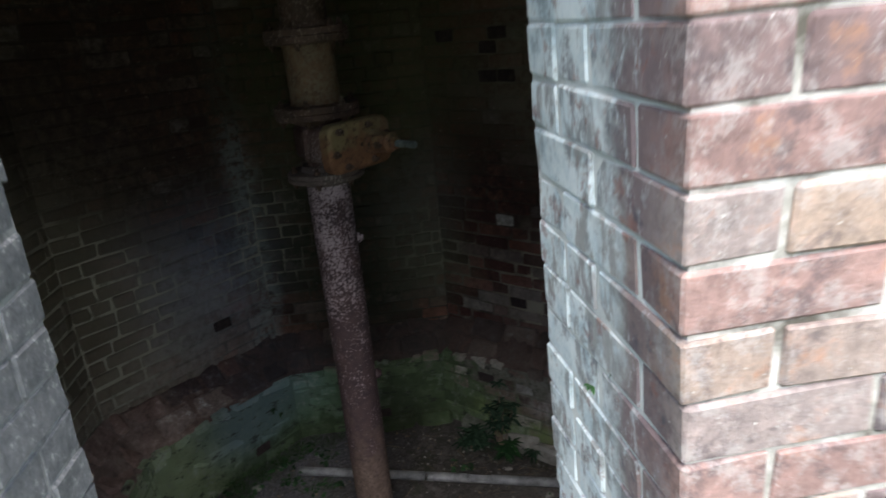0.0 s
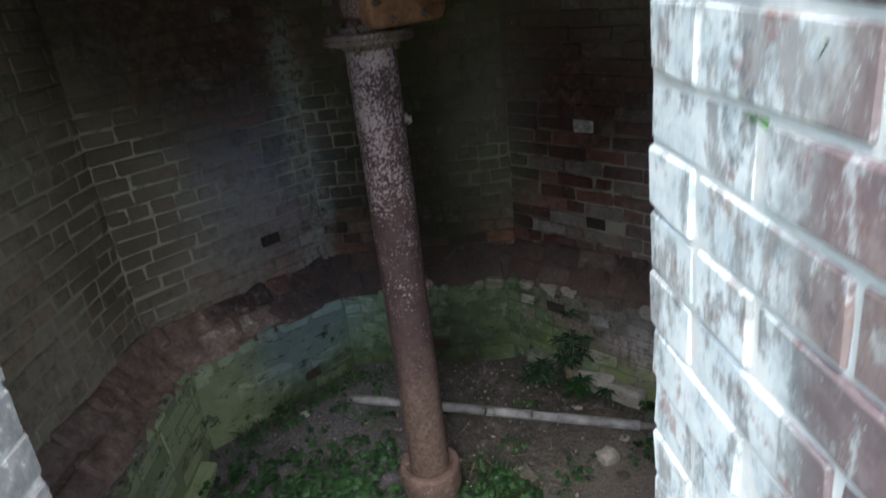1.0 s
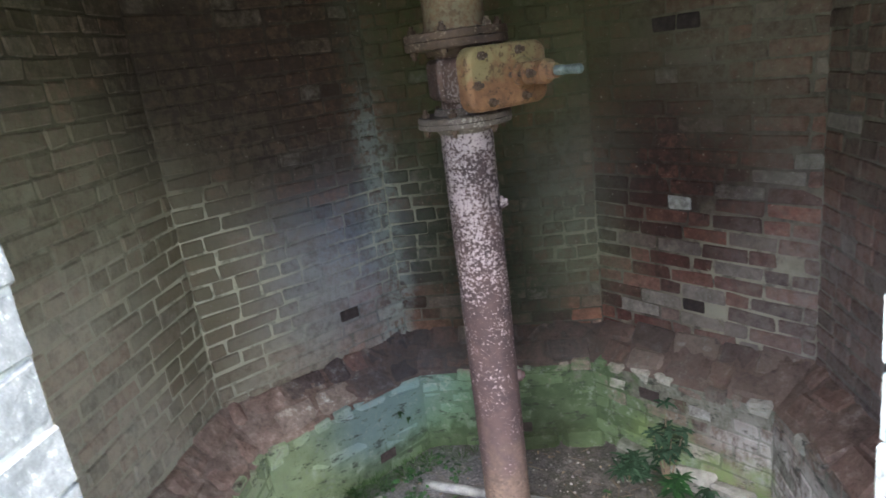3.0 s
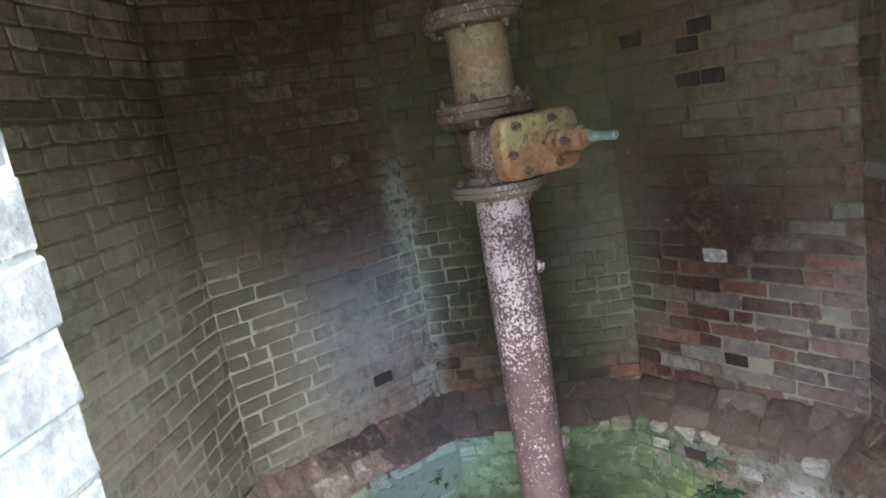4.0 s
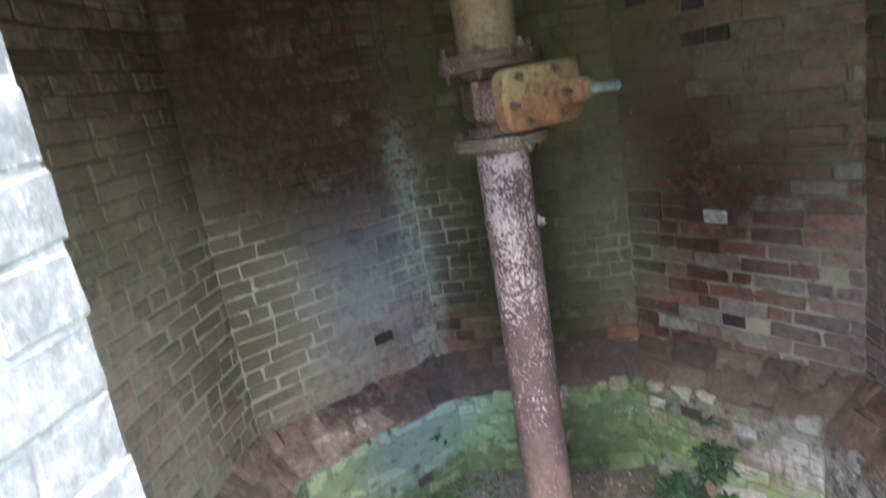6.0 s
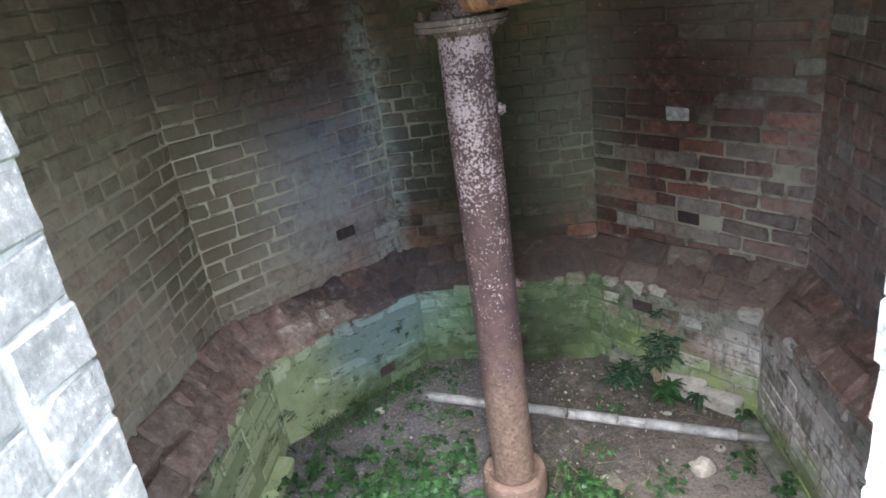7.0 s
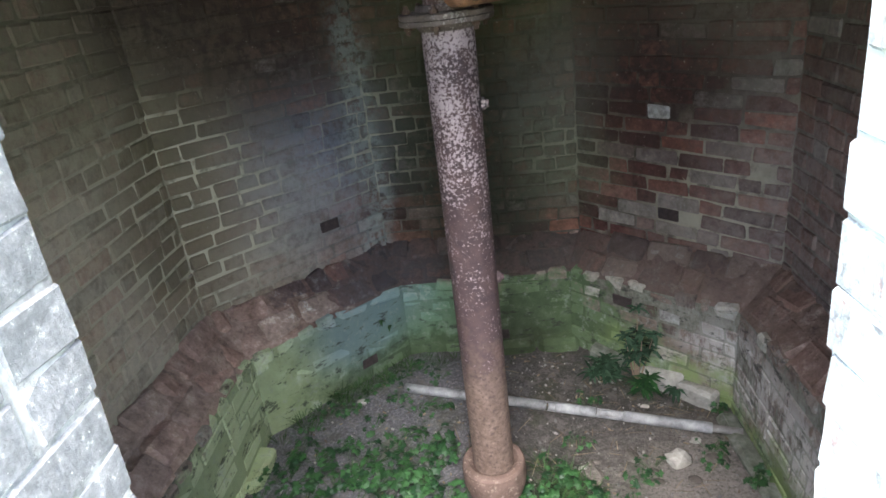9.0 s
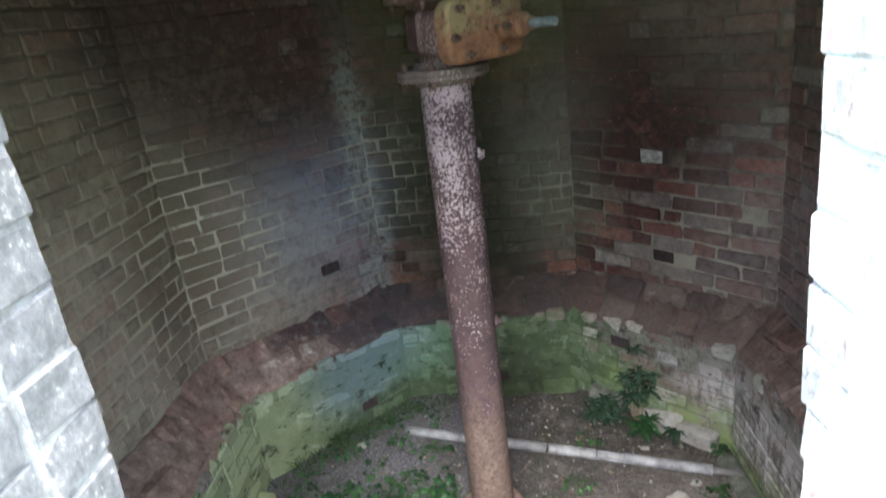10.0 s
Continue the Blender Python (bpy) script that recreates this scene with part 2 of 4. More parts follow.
        c = blend(nt, maths(nt, "MULTIPLY", spot, span(nt, sep.outputs[0], -0.2, -0.1)), c, blend(nt, span(nt, wide, 0.47, 0.53), (0.085, 0.085, 0.115), (0.270, 0.110, 0.085)))
    c = blend(nt, span(nt, noise_tex(nt, pos, 130.0, 2.0), 0.70, 0.76, 0.0, 0.7), c, (0.75, 0.74, 0.70))
    link(nt, c, bsdf.inputs["Base Color"])
    bsdf.inputs["Roughness"].default_value = 0.8
    relief(nt, bsdf, noise_tex(nt, pos, 55.0, 7.0, 0.75), 0.6, 0.008)
    return m


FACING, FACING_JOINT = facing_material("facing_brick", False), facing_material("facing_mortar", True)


def algae_material(name, brick):
    """Foot of the wall: worn limewash under green algae, brick where it has come off."""
    m, nt, bsdf, pos = material(name)
    sep = nt.nodes.new("ShaderNodeSeparateXYZ")
    link(nt, pos, sep.inputs[0])
    big, mid, fine = noise_tex(nt, pos, 3.5, 5.0, 0.65), noise_tex(nt, pos, 9.0, 6.0, 0.7), noise_tex(nt, pos, 40.0, 5.0, 0.7)
    green = ramp(nt, mid, [(0.30, (0.080, 0.110, 0.060)), (0.45, (0.200, 0.260, 0.145)), (0.58, (0.310, 0.380, 0.230)), (0.68, (0.52, 0.56, 0.49))])
    green = blend(nt, span(nt, big, 0.54, 0.68, 0.0, 0.5), green, (0.20, 0.27, 0.105))
    if brick:
        r = nt.nodes.new("ShaderNodeObjectInfo").outputs["Random"]
        bare = ramp(nt, r, [(0.0, (0.080, 0.056, 0.048)), (0.4, (0.160, 0.108, 0.090)), (0.8, (0.210, 0.165, 0.143)), (1.0, (0.38, 0.36, 0.32))])
        bare = blend(nt, 0.7, bare, ramp(nt, fine, [(0.3, (0.4, 0.4, 0.4)), (0.6, (1.3, 1.25, 1.2))]), "MULTIPLY")
    else:
        bare = ramp(nt, fine, [(0.3, (0.12, 0.10, 0.085)), (0.7, (0.34, 0.32, 0.28))])
    if brick:
        green = blend(nt, 0.5, green, ramp(nt, r, [(0.0, (0.45, 0.45, 0.45)), (0.5, (0.95, 0.97, 0.95)), (1.0, (1.30, 1.25, 1.25))]), "MULTIPLY")
    streaks = node(nt, "ShaderNodeVectorMath", operation="MULTIPLY")     # flaking follows the courses
    link(nt, pos, streaks.inputs[0])
    streaks.inputs[1].default_value = (1.0, 1.0, 2.6)
    # bare brick on the east side and along the top, green on the north-west and near the ground
    side = maths(nt, "SUBTRACT", maths(nt, "MULTIPLY", sep.outputs[0], 0.20), maths(nt, "MULTIPLY", sep.outputs[1], 0.22))
    level = maths(nt, "ADD", maths(nt, "MULTIPLY", sep.outputs[2], 1.30), side)
    level = maths(nt, "ADD", level, maths(nt, "MULTIPLY", maths(nt, "SUBTRACT", big, 0.5), 1.3))
    level = maths(nt, "ADD", level, maths(nt, "MULTIPLY", maths(nt, "SUBTRACT", mid, 0.5), 0.9))
    level = maths(nt, "ADD", level, maths(nt, "MULTIPLY", patch(nt, pos, (1.15, 0.45, 0.45), 0.55, 0.30, 0.4), 0.36))
    if brick:
        level = maths(nt, "ADD", level, maths(nt, "MULTIPLY", maths(nt, "SUBTRACT", r, 0.5), 0.36))
    # west green paled to make up for scant light
    green = blend(nt, maths(nt, "MULTIPLY", patch(nt, pos, (-1.15, 0.10, 0.30), 0.62, 0.3, 0.5), 0.75), green, (0.56, 0.64, 0.38))
    green = blend(nt, maths(nt, "MULTIPLY", patch(nt, pos, (-0.40, 1.12, 0.32), 0.42, 0.3, 0.5), 0.75), green, (0.118, 0.215, 0.145))
    # north green darkened, with shade put into the colour
    green = blend(nt, maths(nt, "MULTIPLY", patch(nt, pos, (0.45, 1.15, 0.32), 0.48, 0.25, 0.4), 0.85), green, (0.088, 0.132, 0.066))
    green = blend(nt, maths(nt, "MULTIPLY", patch(nt, pos, (-0.72, 0.98, 0.46), 0.34, 0.22, 0.4), 0.7), green, (0.210, 0.290, 0.345))
    c = blend(nt, span(nt, level, 0.42, 0.66, 0.0, 0.95), green, bare)
    c = blend(nt, span(nt, noise_tex(nt, pos, 15.0, 8.0, 0.8), 0.54, 0.62, 0.0, 0.40), c, (0.40, 0.43, 0.39))
    down = node(nt, "ShaderNodeVectorMath", operation="MULTIPLY")      # lime runs down
    link(nt, pos, down.inputs[0])
    down.inputs[1].default_value = (1.0, 1.0, 0.45)
    smear = maths(nt, "MULTIPLY", patch(nt, pos, (1.19, 0.05, 0.40), 0.62, 0.25, 0.5, 5.0), span(nt, noise_tex(nt, down.outputs[0], 13.0, 7.0, 0.75), 0.40, 0.56, 0.15, 0.9))
    smear = maths(nt, "MULTIPLY", smear, maths(nt, "MULTIPLY", span(nt, sep.outputs[2], 0.08, 0.24), span(nt, sep.outputs[2], 0.40, 0.62, 1.0, 0.25)))
    c = blend(nt, smear, c, (0.60, 0.57, 0.54))     # lime wash left on the east side, whitened further to brighten it
    low = maths(nt, "ADD", sep.outputs[2], maths(nt, "MULTIPLY", maths(nt, "SUBTRACT", mid, 0.5), 0.45))
    moss = maths(nt, "MULTIPLY", span(nt, low, 0.10, 0.24, 0.9, 0.0), span(nt, sep.outputs[1], 0.55, 0.95))
    moss = maths(nt, "MULTIPLY", moss, span(nt, sep.outputs[0], 0.25, 0.50, 1.0, 0.0))
    c = blend(nt, maths(nt, "MULTIPLY", moss, 0.7), c, (0.060, 0.085, 0.032))   # wet moss at the foot of the north side
    c = blend(nt, span(nt, noise_tex(nt, streaks.outputs[0], 9.0, 7.0, 0.78), 0.55, 0.62, 0.0, 0.8), c, (0.050, 0.052, 0.046))
    c = blend(nt, maths(nt, "MULTIPLY", patch(nt, pos, (0.16, 1.18, 0.14), 0.22, 0.16, 0.5, 9.0), 0.45), c, (0.040, 0.042, 0.034))   # darker brick at the foot
    wet = maths(nt, "MULTIPLY", span(nt, low, 0.14, 0.32, 0.85, 0.0), span(nt, sep.outputs[0], 0.55, 0.75))
    c = blend(nt, maths(nt, "MULTIPLY", wet, span(nt, big, 0.40, 0.56)), c, (0.240, 0.320, 0.130))   # bright moss at the foot of the east sides
    if not brick:
        c = blend(nt, 0.8, c, (0.60, 0.62, 0.58), "MULTIPLY")
    link(nt, c, bsdf.inputs["Base Color"])
    relief(nt, bsdf, fine, 0.6, 0.008)
    return m


ALGAE, ALGAE_BRICK = algae_material("algae_limewash", False), algae_material("algae_brick", True)


def simple(name, scale, stops, bump, rough=0.9, metal=0.0, distance=0.004):
    m, nt, bsdf, pos = material(name)
    n = noise_tex(nt, pos, scale, 6.0, 0.7)
    c = ramp(nt, n, stops)
    c = blend(nt, 0.5, c, ramp(nt, noise_tex(nt, pos, scale * 0.22, 4.0), [(0.3, (0.55, 0.55, 0.55)), (0.7, (1.35, 1.35, 1.35))]), "MULTIPLY")
    link(nt, c, bsdf.inputs["Base Color"])
    bsdf.inputs["Roughness"].default_value, bsdf.inputs["Metallic"].default_value = rough, metal
    relief(nt, bsdf, noise_tex(nt, pos, scale * 3.0, 5.0, 0.7), bump, distance)
    return m


def ledge_material(name, brick):
    """Worn red-brown brick and crumbled mortar of the ledge, dusty in places, with painted light and shade."""
    m, nt, bsdf, pos = material(name)
    mid, fine = noise_tex(nt, pos, 14.0, 7.0, 0.75), noise_tex(nt, pos, 45.0, 5.0, 0.7)
    c = ramp(nt, mid, [(0.32, (0.080, 0.055, 0.048)), (0.45, (0.205, 0.143, 0.122)), (0.55, (0.265, 0.185, 0.156)), (0.63, (0.56, 0.50, 0.45))])
    if brick:
        r = nt.nodes.new("ShaderNodeObjectInfo").outputs["Random"]
        c = blend(nt, 0.95, c, ramp(nt, r, [(0.0, (0.36, 0.38, 0.46)), (0.3, (0.85, 0.85, 0.86)), (0.5, (1.15, 0.95, 0.90)), (0.75, (1.40, 1.05, 0.95)), (0.9, (1.25, 1.40, 1.42)), (1.0, (1.6, 1.75, 1.75))]), "MULTIPLY")
    else:
        c = blend(nt, 1.0, c, (0.86, 0.82, 0.80), "MULTIPLY")
    c = blend(nt, 0.6, c, ramp(nt, fine, [(0.32, (0.55, 0.55, 0.55)), (0.5, (1, 1, 1)), (0.66, (1.4, 1.38, 1.35))]), "MULTIPLY")
    # west film brightens a dim ledge; north and north-west films paint shade
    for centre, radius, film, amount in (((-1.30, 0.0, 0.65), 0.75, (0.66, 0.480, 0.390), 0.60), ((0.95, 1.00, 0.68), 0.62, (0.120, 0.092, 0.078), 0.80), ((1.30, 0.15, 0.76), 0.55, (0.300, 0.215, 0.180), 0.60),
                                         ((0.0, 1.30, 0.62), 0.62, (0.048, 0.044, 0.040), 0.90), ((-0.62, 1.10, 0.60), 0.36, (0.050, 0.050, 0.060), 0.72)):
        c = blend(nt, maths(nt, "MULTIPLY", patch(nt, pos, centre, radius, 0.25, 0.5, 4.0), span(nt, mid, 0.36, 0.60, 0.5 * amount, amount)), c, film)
    link(nt, c, bsdf.inputs["Base Color"])
    relief(nt, bsdf, maths(nt, "ADD", mid, fine), 0.9, 0.014)
    return m


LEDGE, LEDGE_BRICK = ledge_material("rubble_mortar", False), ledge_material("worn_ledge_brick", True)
CRUST = algae_material("lime_crusted_brick", True)
CEILING = simple("sooty_render", 8.0, [(0.3, (0.03, 0.026, 0.022)), (0.7, (0.09, 0.08, 0.065))], 0.5)
STONE = simple("pale_stone", 20.0, [(0.3, (0.22, 0.21, 0.19)), (0.7, (0.48, 0.46, 0.42))], 0.6)
SLAB = simple("damp_grey_slab", 16.0, [(0.3, (0.075, 0.085, 0.065)), (0.5, (0.150, 0.160, 0.130)), (0.7, (0.260, 0.265, 0.240))], 0.7)
WHITE_PIPE = simple("weathered_white_plastic", 14.0, [(0.3, (0.12, 0.12, 0.125)), (0.5, (0.27, 0.275, 0.285)), (0.7, (0.42, 0.425, 0.43))], 0.1, 0.45)
DIRTY_PIPE = simple("dirty_grey_plastic", 14.0, [(0.3, (0.10, 0.095, 0.09)), (0.6, (0.20, 0.19, 0.18)), (0.8, (0.32, 0.31, 0.30))], 0.2, 0.6)
SPINDLE = simple("verdigris_spindle", 40.0, [(0.3, (0.06, 0.075, 0.072)), (0.7, (0.19, 0.225, 0.215))], 0.5, 0.7, 0.2)


def soil_material():
    m, nt, bsdf, pos = material("stony_soil")
    sep = nt.nodes.new("ShaderNodeSeparateXYZ")
    link(nt, pos, sep.inputs[0])
    fine, mid = noise_tex(nt, pos, 70.0, 6.0, 0.75), noise_tex(nt, pos, 5.0, 5.0, 0.65)
    grey = ramp(nt, fine, [(0.30, (0.065, 0.062, 0.070)), (0.48, (0.120, 0.114, 0.128)), (0.60, (0.215, 0.205, 0.225)), (0.70, (0.40, 0.39, 0.41))])
    brown = ramp(nt, fine, [(0.30, (0.040, 0.037, 0.035)), (0.5, (0.070, 0.064, 0.060)), (0.68, (0.135, 0.124, 0.117)), (0.80, (0.28, 0.26, 0.24))])
    f = span(nt, maths(nt, "ADD", sep.outputs[0], maths(nt, "MULTIPLY", maths(nt, "SUBTRACT", mid, 0.5), 1.0)), -0.25, 0.25)
    c = blend(nt, f, grey, brown)
    c = blend(nt, span(nt, mid, 0.50, 0.64, 0.0, 0.6), c, (0.052, 0.056, 0.034))
    c = blend(nt, span(nt, noise_tex(nt, pos, 16.0, 6.0, 0.75), 0.50, 0.62, 0.0, 0.6), c, (0.165, 0.148, 0.138))
    c = blend(nt, maths(nt, "MULTIPLY", patch(nt, pos, (0.18, -0.22, 0.08), 0.30, 0.18, 0.5, 6.0), 0.75), c, (0.050, 0.050, 0.034))   # darker soil under the weeds
    # dry earth at the right, paled as if sunlit
    dust = maths(nt, "MULTIPLY", patch(nt, pos, (1.0, -0.05, 0.05), 0.42, 0.25, 0.5, 5.0), span(nt, fine, 0.36, 0.6, 0.3, 0.85))
    c = blend(nt, dust, c, (0.270, 0.240, 0.220))
    link(nt, c, bsdf.inputs["Base Color"])
    relief(nt, bsdf, maths(nt, "ADD", fine, noise_tex(nt, pos, 22.0, 5.0, 0.7)), 0.8, 0.016)
    return m


SOIL = soil_material()


def iron_material(name, base, rust, paint, cover, scale=55.0, low=None, soft=0.03, face=None):
    """Cast iron: dark scale, rust, and remains of pale paint that cover part of it."""
    m, nt, bsdf, pos = material(name)
    sep = nt.nodes.new("ShaderNodeSeparateXYZ")
    link(nt, pos, sep.inputs[0])
    c = ramp(nt, noise_tex(nt, pos, 14.0, 6.0, 0.7), [(0.3, base), (0.62, rust), (0.8, tuple(1.35 * v for v in rust))])
    speck = noise_tex(nt, pos, scale, 5.0, 0.72)
    big = noise_tex(nt, pos, 6.0, 6.0, 0.7)
    level = maths(nt, "ADD", speck, maths(nt, "MULTIPLY", maths(nt, "SUBTRACT", big, 0.5), 0.48))
    if low is not None:      # paint dies out towards the foot of the pipe, and rust takes over
        level = maths(nt, "ADD", level, span(nt, sep.outputs[2], low - 0.75, low + 0.55, -0.135, 0.045))
    if face is not None:     # greenish paint above, orange rust below
        level = maths(nt, "ADD", level, span(nt, sep.outputs[2], face[0], face[1], -0.14, 0.10))
    f = span(nt, level, cover - soft, cover + soft, 0.0, 0.92)
    c = blend(nt, f, c, blend(nt, noise_tex(nt, pos, 25.0, 4.0), tuple(0.75 * v for v in paint), tuple(1.2 * v for v in paint)))
    if face is not None:     # pits
        c = blend(nt, span(nt, noise_tex(nt, pos, 60.0, 5.0, 0.7), 0.54, 0.62, 0.0, 0.75), c, (0.075, 0.040, 0.028))
    if low is not None:
        earth = ramp(nt, noise_tex(nt, pos, 45.0, 5.0, 0.7), [(0.3, (0.075, 0.050, 0.041)), (0.6, (0.150, 0.107, 0.086)), (0.8, (0.23, 0.172, 0.138))])
        earth = blend(nt, span(nt, noise_tex(nt, pos, 75.0, 4.0, 0.6), 0.55, 0.60, 0.0, 0.75), earth, (0.060, 0.040, 0.038))
        z = maths(nt, "ADD", sep.outputs[2], maths(nt, "MULTIPLY", maths(nt, "SUBTRACT", noise_tex(nt, pos, 12.0, 5.0, 0.7), 0.5), 0.8))
        c = blend(nt, span(nt, z, 0.62, 0.98, 1.0, 0.0), c, earth)
    link(nt, c, bsdf.inputs["Base Color"])
    bsdf.inputs["Roughness"].default_value = 0.75
    relief(nt, bsdf, maths(nt, "ADD", speck, noise_tex(nt, pos, 120.0, 4.0)), 0.5, 0.004)
    return m


PIPE_IRON = iron_material("flaking_painted_iron", (0.040, 0.028, 0.032), (0.080, 0.051, 0.051), (0.36, 0.290, 0.302), 0.545, 92.0, 1.38)
RUST_IRON = iron_material("rusty_iron", (0.038, 0.026, 0.022), (0.105, 0.066, 0.048), (0.22, 0.175, 0.135), 0.60, 80.0)
EDGE_IRON = iron_material("pale_flecked_iron", (0.070, 0.056, 0.050), (0.135, 0.105, 0.092), (0.28, 0.24, 0.22), 0.60, 100.0)
BARREL_IRON = iron_material("cream_painted_rusty_iron", (0.075, 0.046, 0.030), (0.185, 0.115, 0.066), (0.185, 0.150, 0.098), 0.53, 75.0, None, 0.09)
COVER_IRON = iron_material("ochre_rust_iron", (0.105, 0.052, 0.034), (0.235, 0.120, 0.062), (0.225, 0.180, 0.092), 0.54, 9.0, None, 0.12, (2.13, 2.20))
BODY_IRON = iron_material("red_rust_iron", (0.055, 0.034, 0.030), (0.125, 0.075, 0.065), (0.25, 0.20, 0.195), 0.55, 90.0)
COLLAR_IRON = iron_material("rust_red_socket_iron", (0.070, 0.048, 0.040), (0.148, 0.100, 0.084), (0.25, 0.195, 0.165), 0.60, 60.0)


def leaf_material(name, a, b, gloss=0.45):
    m, nt, bsdf, pos = material(name)
    isl = nt.nodes.new("ShaderNodeNewGeometry").outputs["Random Per Island"]
    c = ramp(nt, isl, [(0.0, a), (0.6, b), (1.0, tuple(min(1, 1.5 * v) for v in b))])
    c = blend(nt, 0.5, c, ramp(nt, noise_tex(nt, pos, 60.0, 3.0), [(0.3, (0.6, 0.6, 0.6)), (0.7, (1.3, 1.3, 1.3))]), "MULTIPLY")
    link(nt, c, bsdf.inputs["Base Color"])
    bsdf.inputs["Roughness"].default_value = gloss
    bsdf.inputs["Transmission Weight"].default_value = 0.0
    return m


LEAF = leaf_material("fresh_leaf", (0.010, 0.034, 0.014), (0.028, 0.074, 0.026))
GRASS = leaf_material("grass_blade", (0.020, 0.044, 0.016), (0.042, 0.086, 0.027), 0.6)
DARK_LEAF = leaf_material("dark_glossy_leaf", (0.018, 0.036, 0.022), (0.042, 0.078, 0.048), 0.25)
STRAW = leaf_material("dry_stalk", (0.10, 0.075, 0.055), (0.20, 0.155, 0.11), 0.8)
TURF = simple("outside_turf", 20.0, [(0.3, (0.035, 0.055, 0.02)), (0.6, (0.07, 0.10, 0.035)), (0.8, (0.14, 0.13, 0.07))], 0.6)


# ---- mesh helpers ----
def mesh_of(name, verts, faces, mat=None, smooth=False):
    me = bpy.data.meshes.new(name)
    me.from_pydata([tuple(v) for v in verts], [], faces)
    if mat:
        me.materials.append(mat)
    if smooth:
        me.polygons.foreach_set("use_smooth", [True] * len(me.polygons))
    me.update()
    return me


def part(name, data, parent, label="", m=None):
    ob = new(name, data)
    ob.parent = parent
    if m is not None:
        ob.matrix_basis = m
    if label:
        ob["label"] = label
    return ob


def from_bm(name, bm, mat, smooth=False):
    me = bpy.data.meshes.new(name)
    bmesh.ops.recalc_face_normals(bm, faces=bm.faces)
    bm.to_mesh(me)
    bm.free()
    me.materials.append(mat)
    if smooth:
        me.polygons.foreach_set("use_smooth", [True] * len(me.polygons))
    return me


def prism(bm, ring, z0, z1, upper=None):
    """An upright prism over a ring of (x, y); z0, z1 may be numbers or lists; upper: another ring for its top."""
    n = len(ring)
    upper = upper or ring
    lo = [bm.verts.new((x, y, z0[i] if isinstance(z0, list) else z0)) for i, (x, y) in enumerate(ring)]
    hi = [bm.verts.new((x, y, z1[i] if isinstance(z1, list) else z1)) for i, (x, y) in enumerate(upper)]
    bm.faces.new(lo[::-1]), bm.faces.new(hi)
    for i in range(n):
        bm.faces.new((lo[i], lo[(i + 1) % n], hi[(i + 1) % n], hi[i]))


BRICKS = {}


def brick_mesh(l, d, h, kind, mat, chip=0.004, wear=0.0018):
    """A worn brick, l along x, d along y, h along z, centred; 44 triangles."""
    key = (round(l, 4), round(d, 4), round(h, 4), kind, mat.name)
    if key in BRICKS:
        return BRICKS[key]
    r = random.Random(str(key))
    verts, index = [], {}
    for sx in (-1, 1):
        for sy in (-1, 1):
            for sz in (-1, 1):
                b = chip * r.uniform(0.6, 1.8)
                jx, jy, jz = (r.uniform(-wear, wear) for _ in range(3))
                for ax in range(3):
                    p = [sx * (l / 2 - b) + jx, sy * (d / 2 - b) + jy, sz * (h / 2 - b) + jz]
                    p[ax] += (sx, sy, sz)[ax] * b
                    index[(sx, sy, sz, ax)] = len(verts)
                    verts.append(p)
    v = index
    faces = []
    for s in (-1, 1):
        faces.append([v[(s, -1, -1, 0)], v[(s, 1, -1, 0)], v[(s, 1, 1, 0)], v[(s, -1, 1, 0)]][::s])
        faces.append([v[(-1, s, -1, 1)], v[(-1, s, 1, 1)], v[(1, s, 1, 1)], v[(1, s, -1, 1)]][::s])
        faces.append([v[(-1, -1, s, 2)], v[(1, -1, s, 2)], v[(1, 1, s, 2)], v[(-1, 1, s, 2)]][::s])
        for q in (-1, 1):
            faces.append([v[(-1, s, q, 1)], v[(1, s, q, 1)], v[(1, s, q, 2)], v[(-1, s, q, 2)]])
            faces.append([v[(s, -1, q, 0)], v[(s, 1, q, 0)], v[(s, 1, q, 2)], v[(s, -1, q, 2)]])
            faces.append([v[(s, q, -1, 0)], v[(s, q, 1, 0)], v[(s, q, 1, 1)], v[(s, q, -1, 1)]])
            for w in (-1, 1):
                faces.append([v[(s, q, w, 0)], v[(s, q, w, 1)], v[(s, q, w, 2)]])
    bm = bmesh.new()
    vs = [bm.verts.new(p) for p in verts]
    for f in faces:
        bm.faces.new([vs[i] for i in f])
    BRICKS[key] = from_bm("brick", bm, mat)
    return BRICKS[key]


def frame_on(p0, p1, inward):
    """x along the wall from p0 to p1, y out of its face into the room, z up."""
    along = Vector((p1[0] - p0[0], p1[1] - p0[1], 0)).normalized()
    out = Vector((0, 0, 1)).cross(along) * (1 if inward else -1)
    m = Matrix.Identity(4)
    m.col[0][:3], m.col[1][:3], m.col[2][:3], m.col[3][:3] = along, out, (0, 0, 1), (p0[0], p0[1], 0)
    return m


def course(length, kind, r):
    """Start and length of the bricks of one course; the ends are cut to fit."""
    x, out, turn = 0.0, [], r.random() < 0.5
    first = r.choice((0.0, 0.06, 0.117, 0.17))
    while x < length - 0.004:
        if kind == "S":
            l = 0.235
        elif kind == "H":
            l = 0.118
        else:
            l, turn = (0.235 if turn else 0.118), not turn
        if first:
            l, first = max(0.06, l - first), 0.0
        l *= r.uniform(0.97, 1.03)
        if length - x - l < 0.05:
            l = length - x
        out.append((x, l))
        x += l
    return out


WHITE_BRICK = simple("white_brick", 30.0, [(0.3, (0.14, 0.13, 0.12)), (0.5, (0.32, 0.31, 0.29)), (0.75, (0.52, 0.51, 0.49))], 0.6)
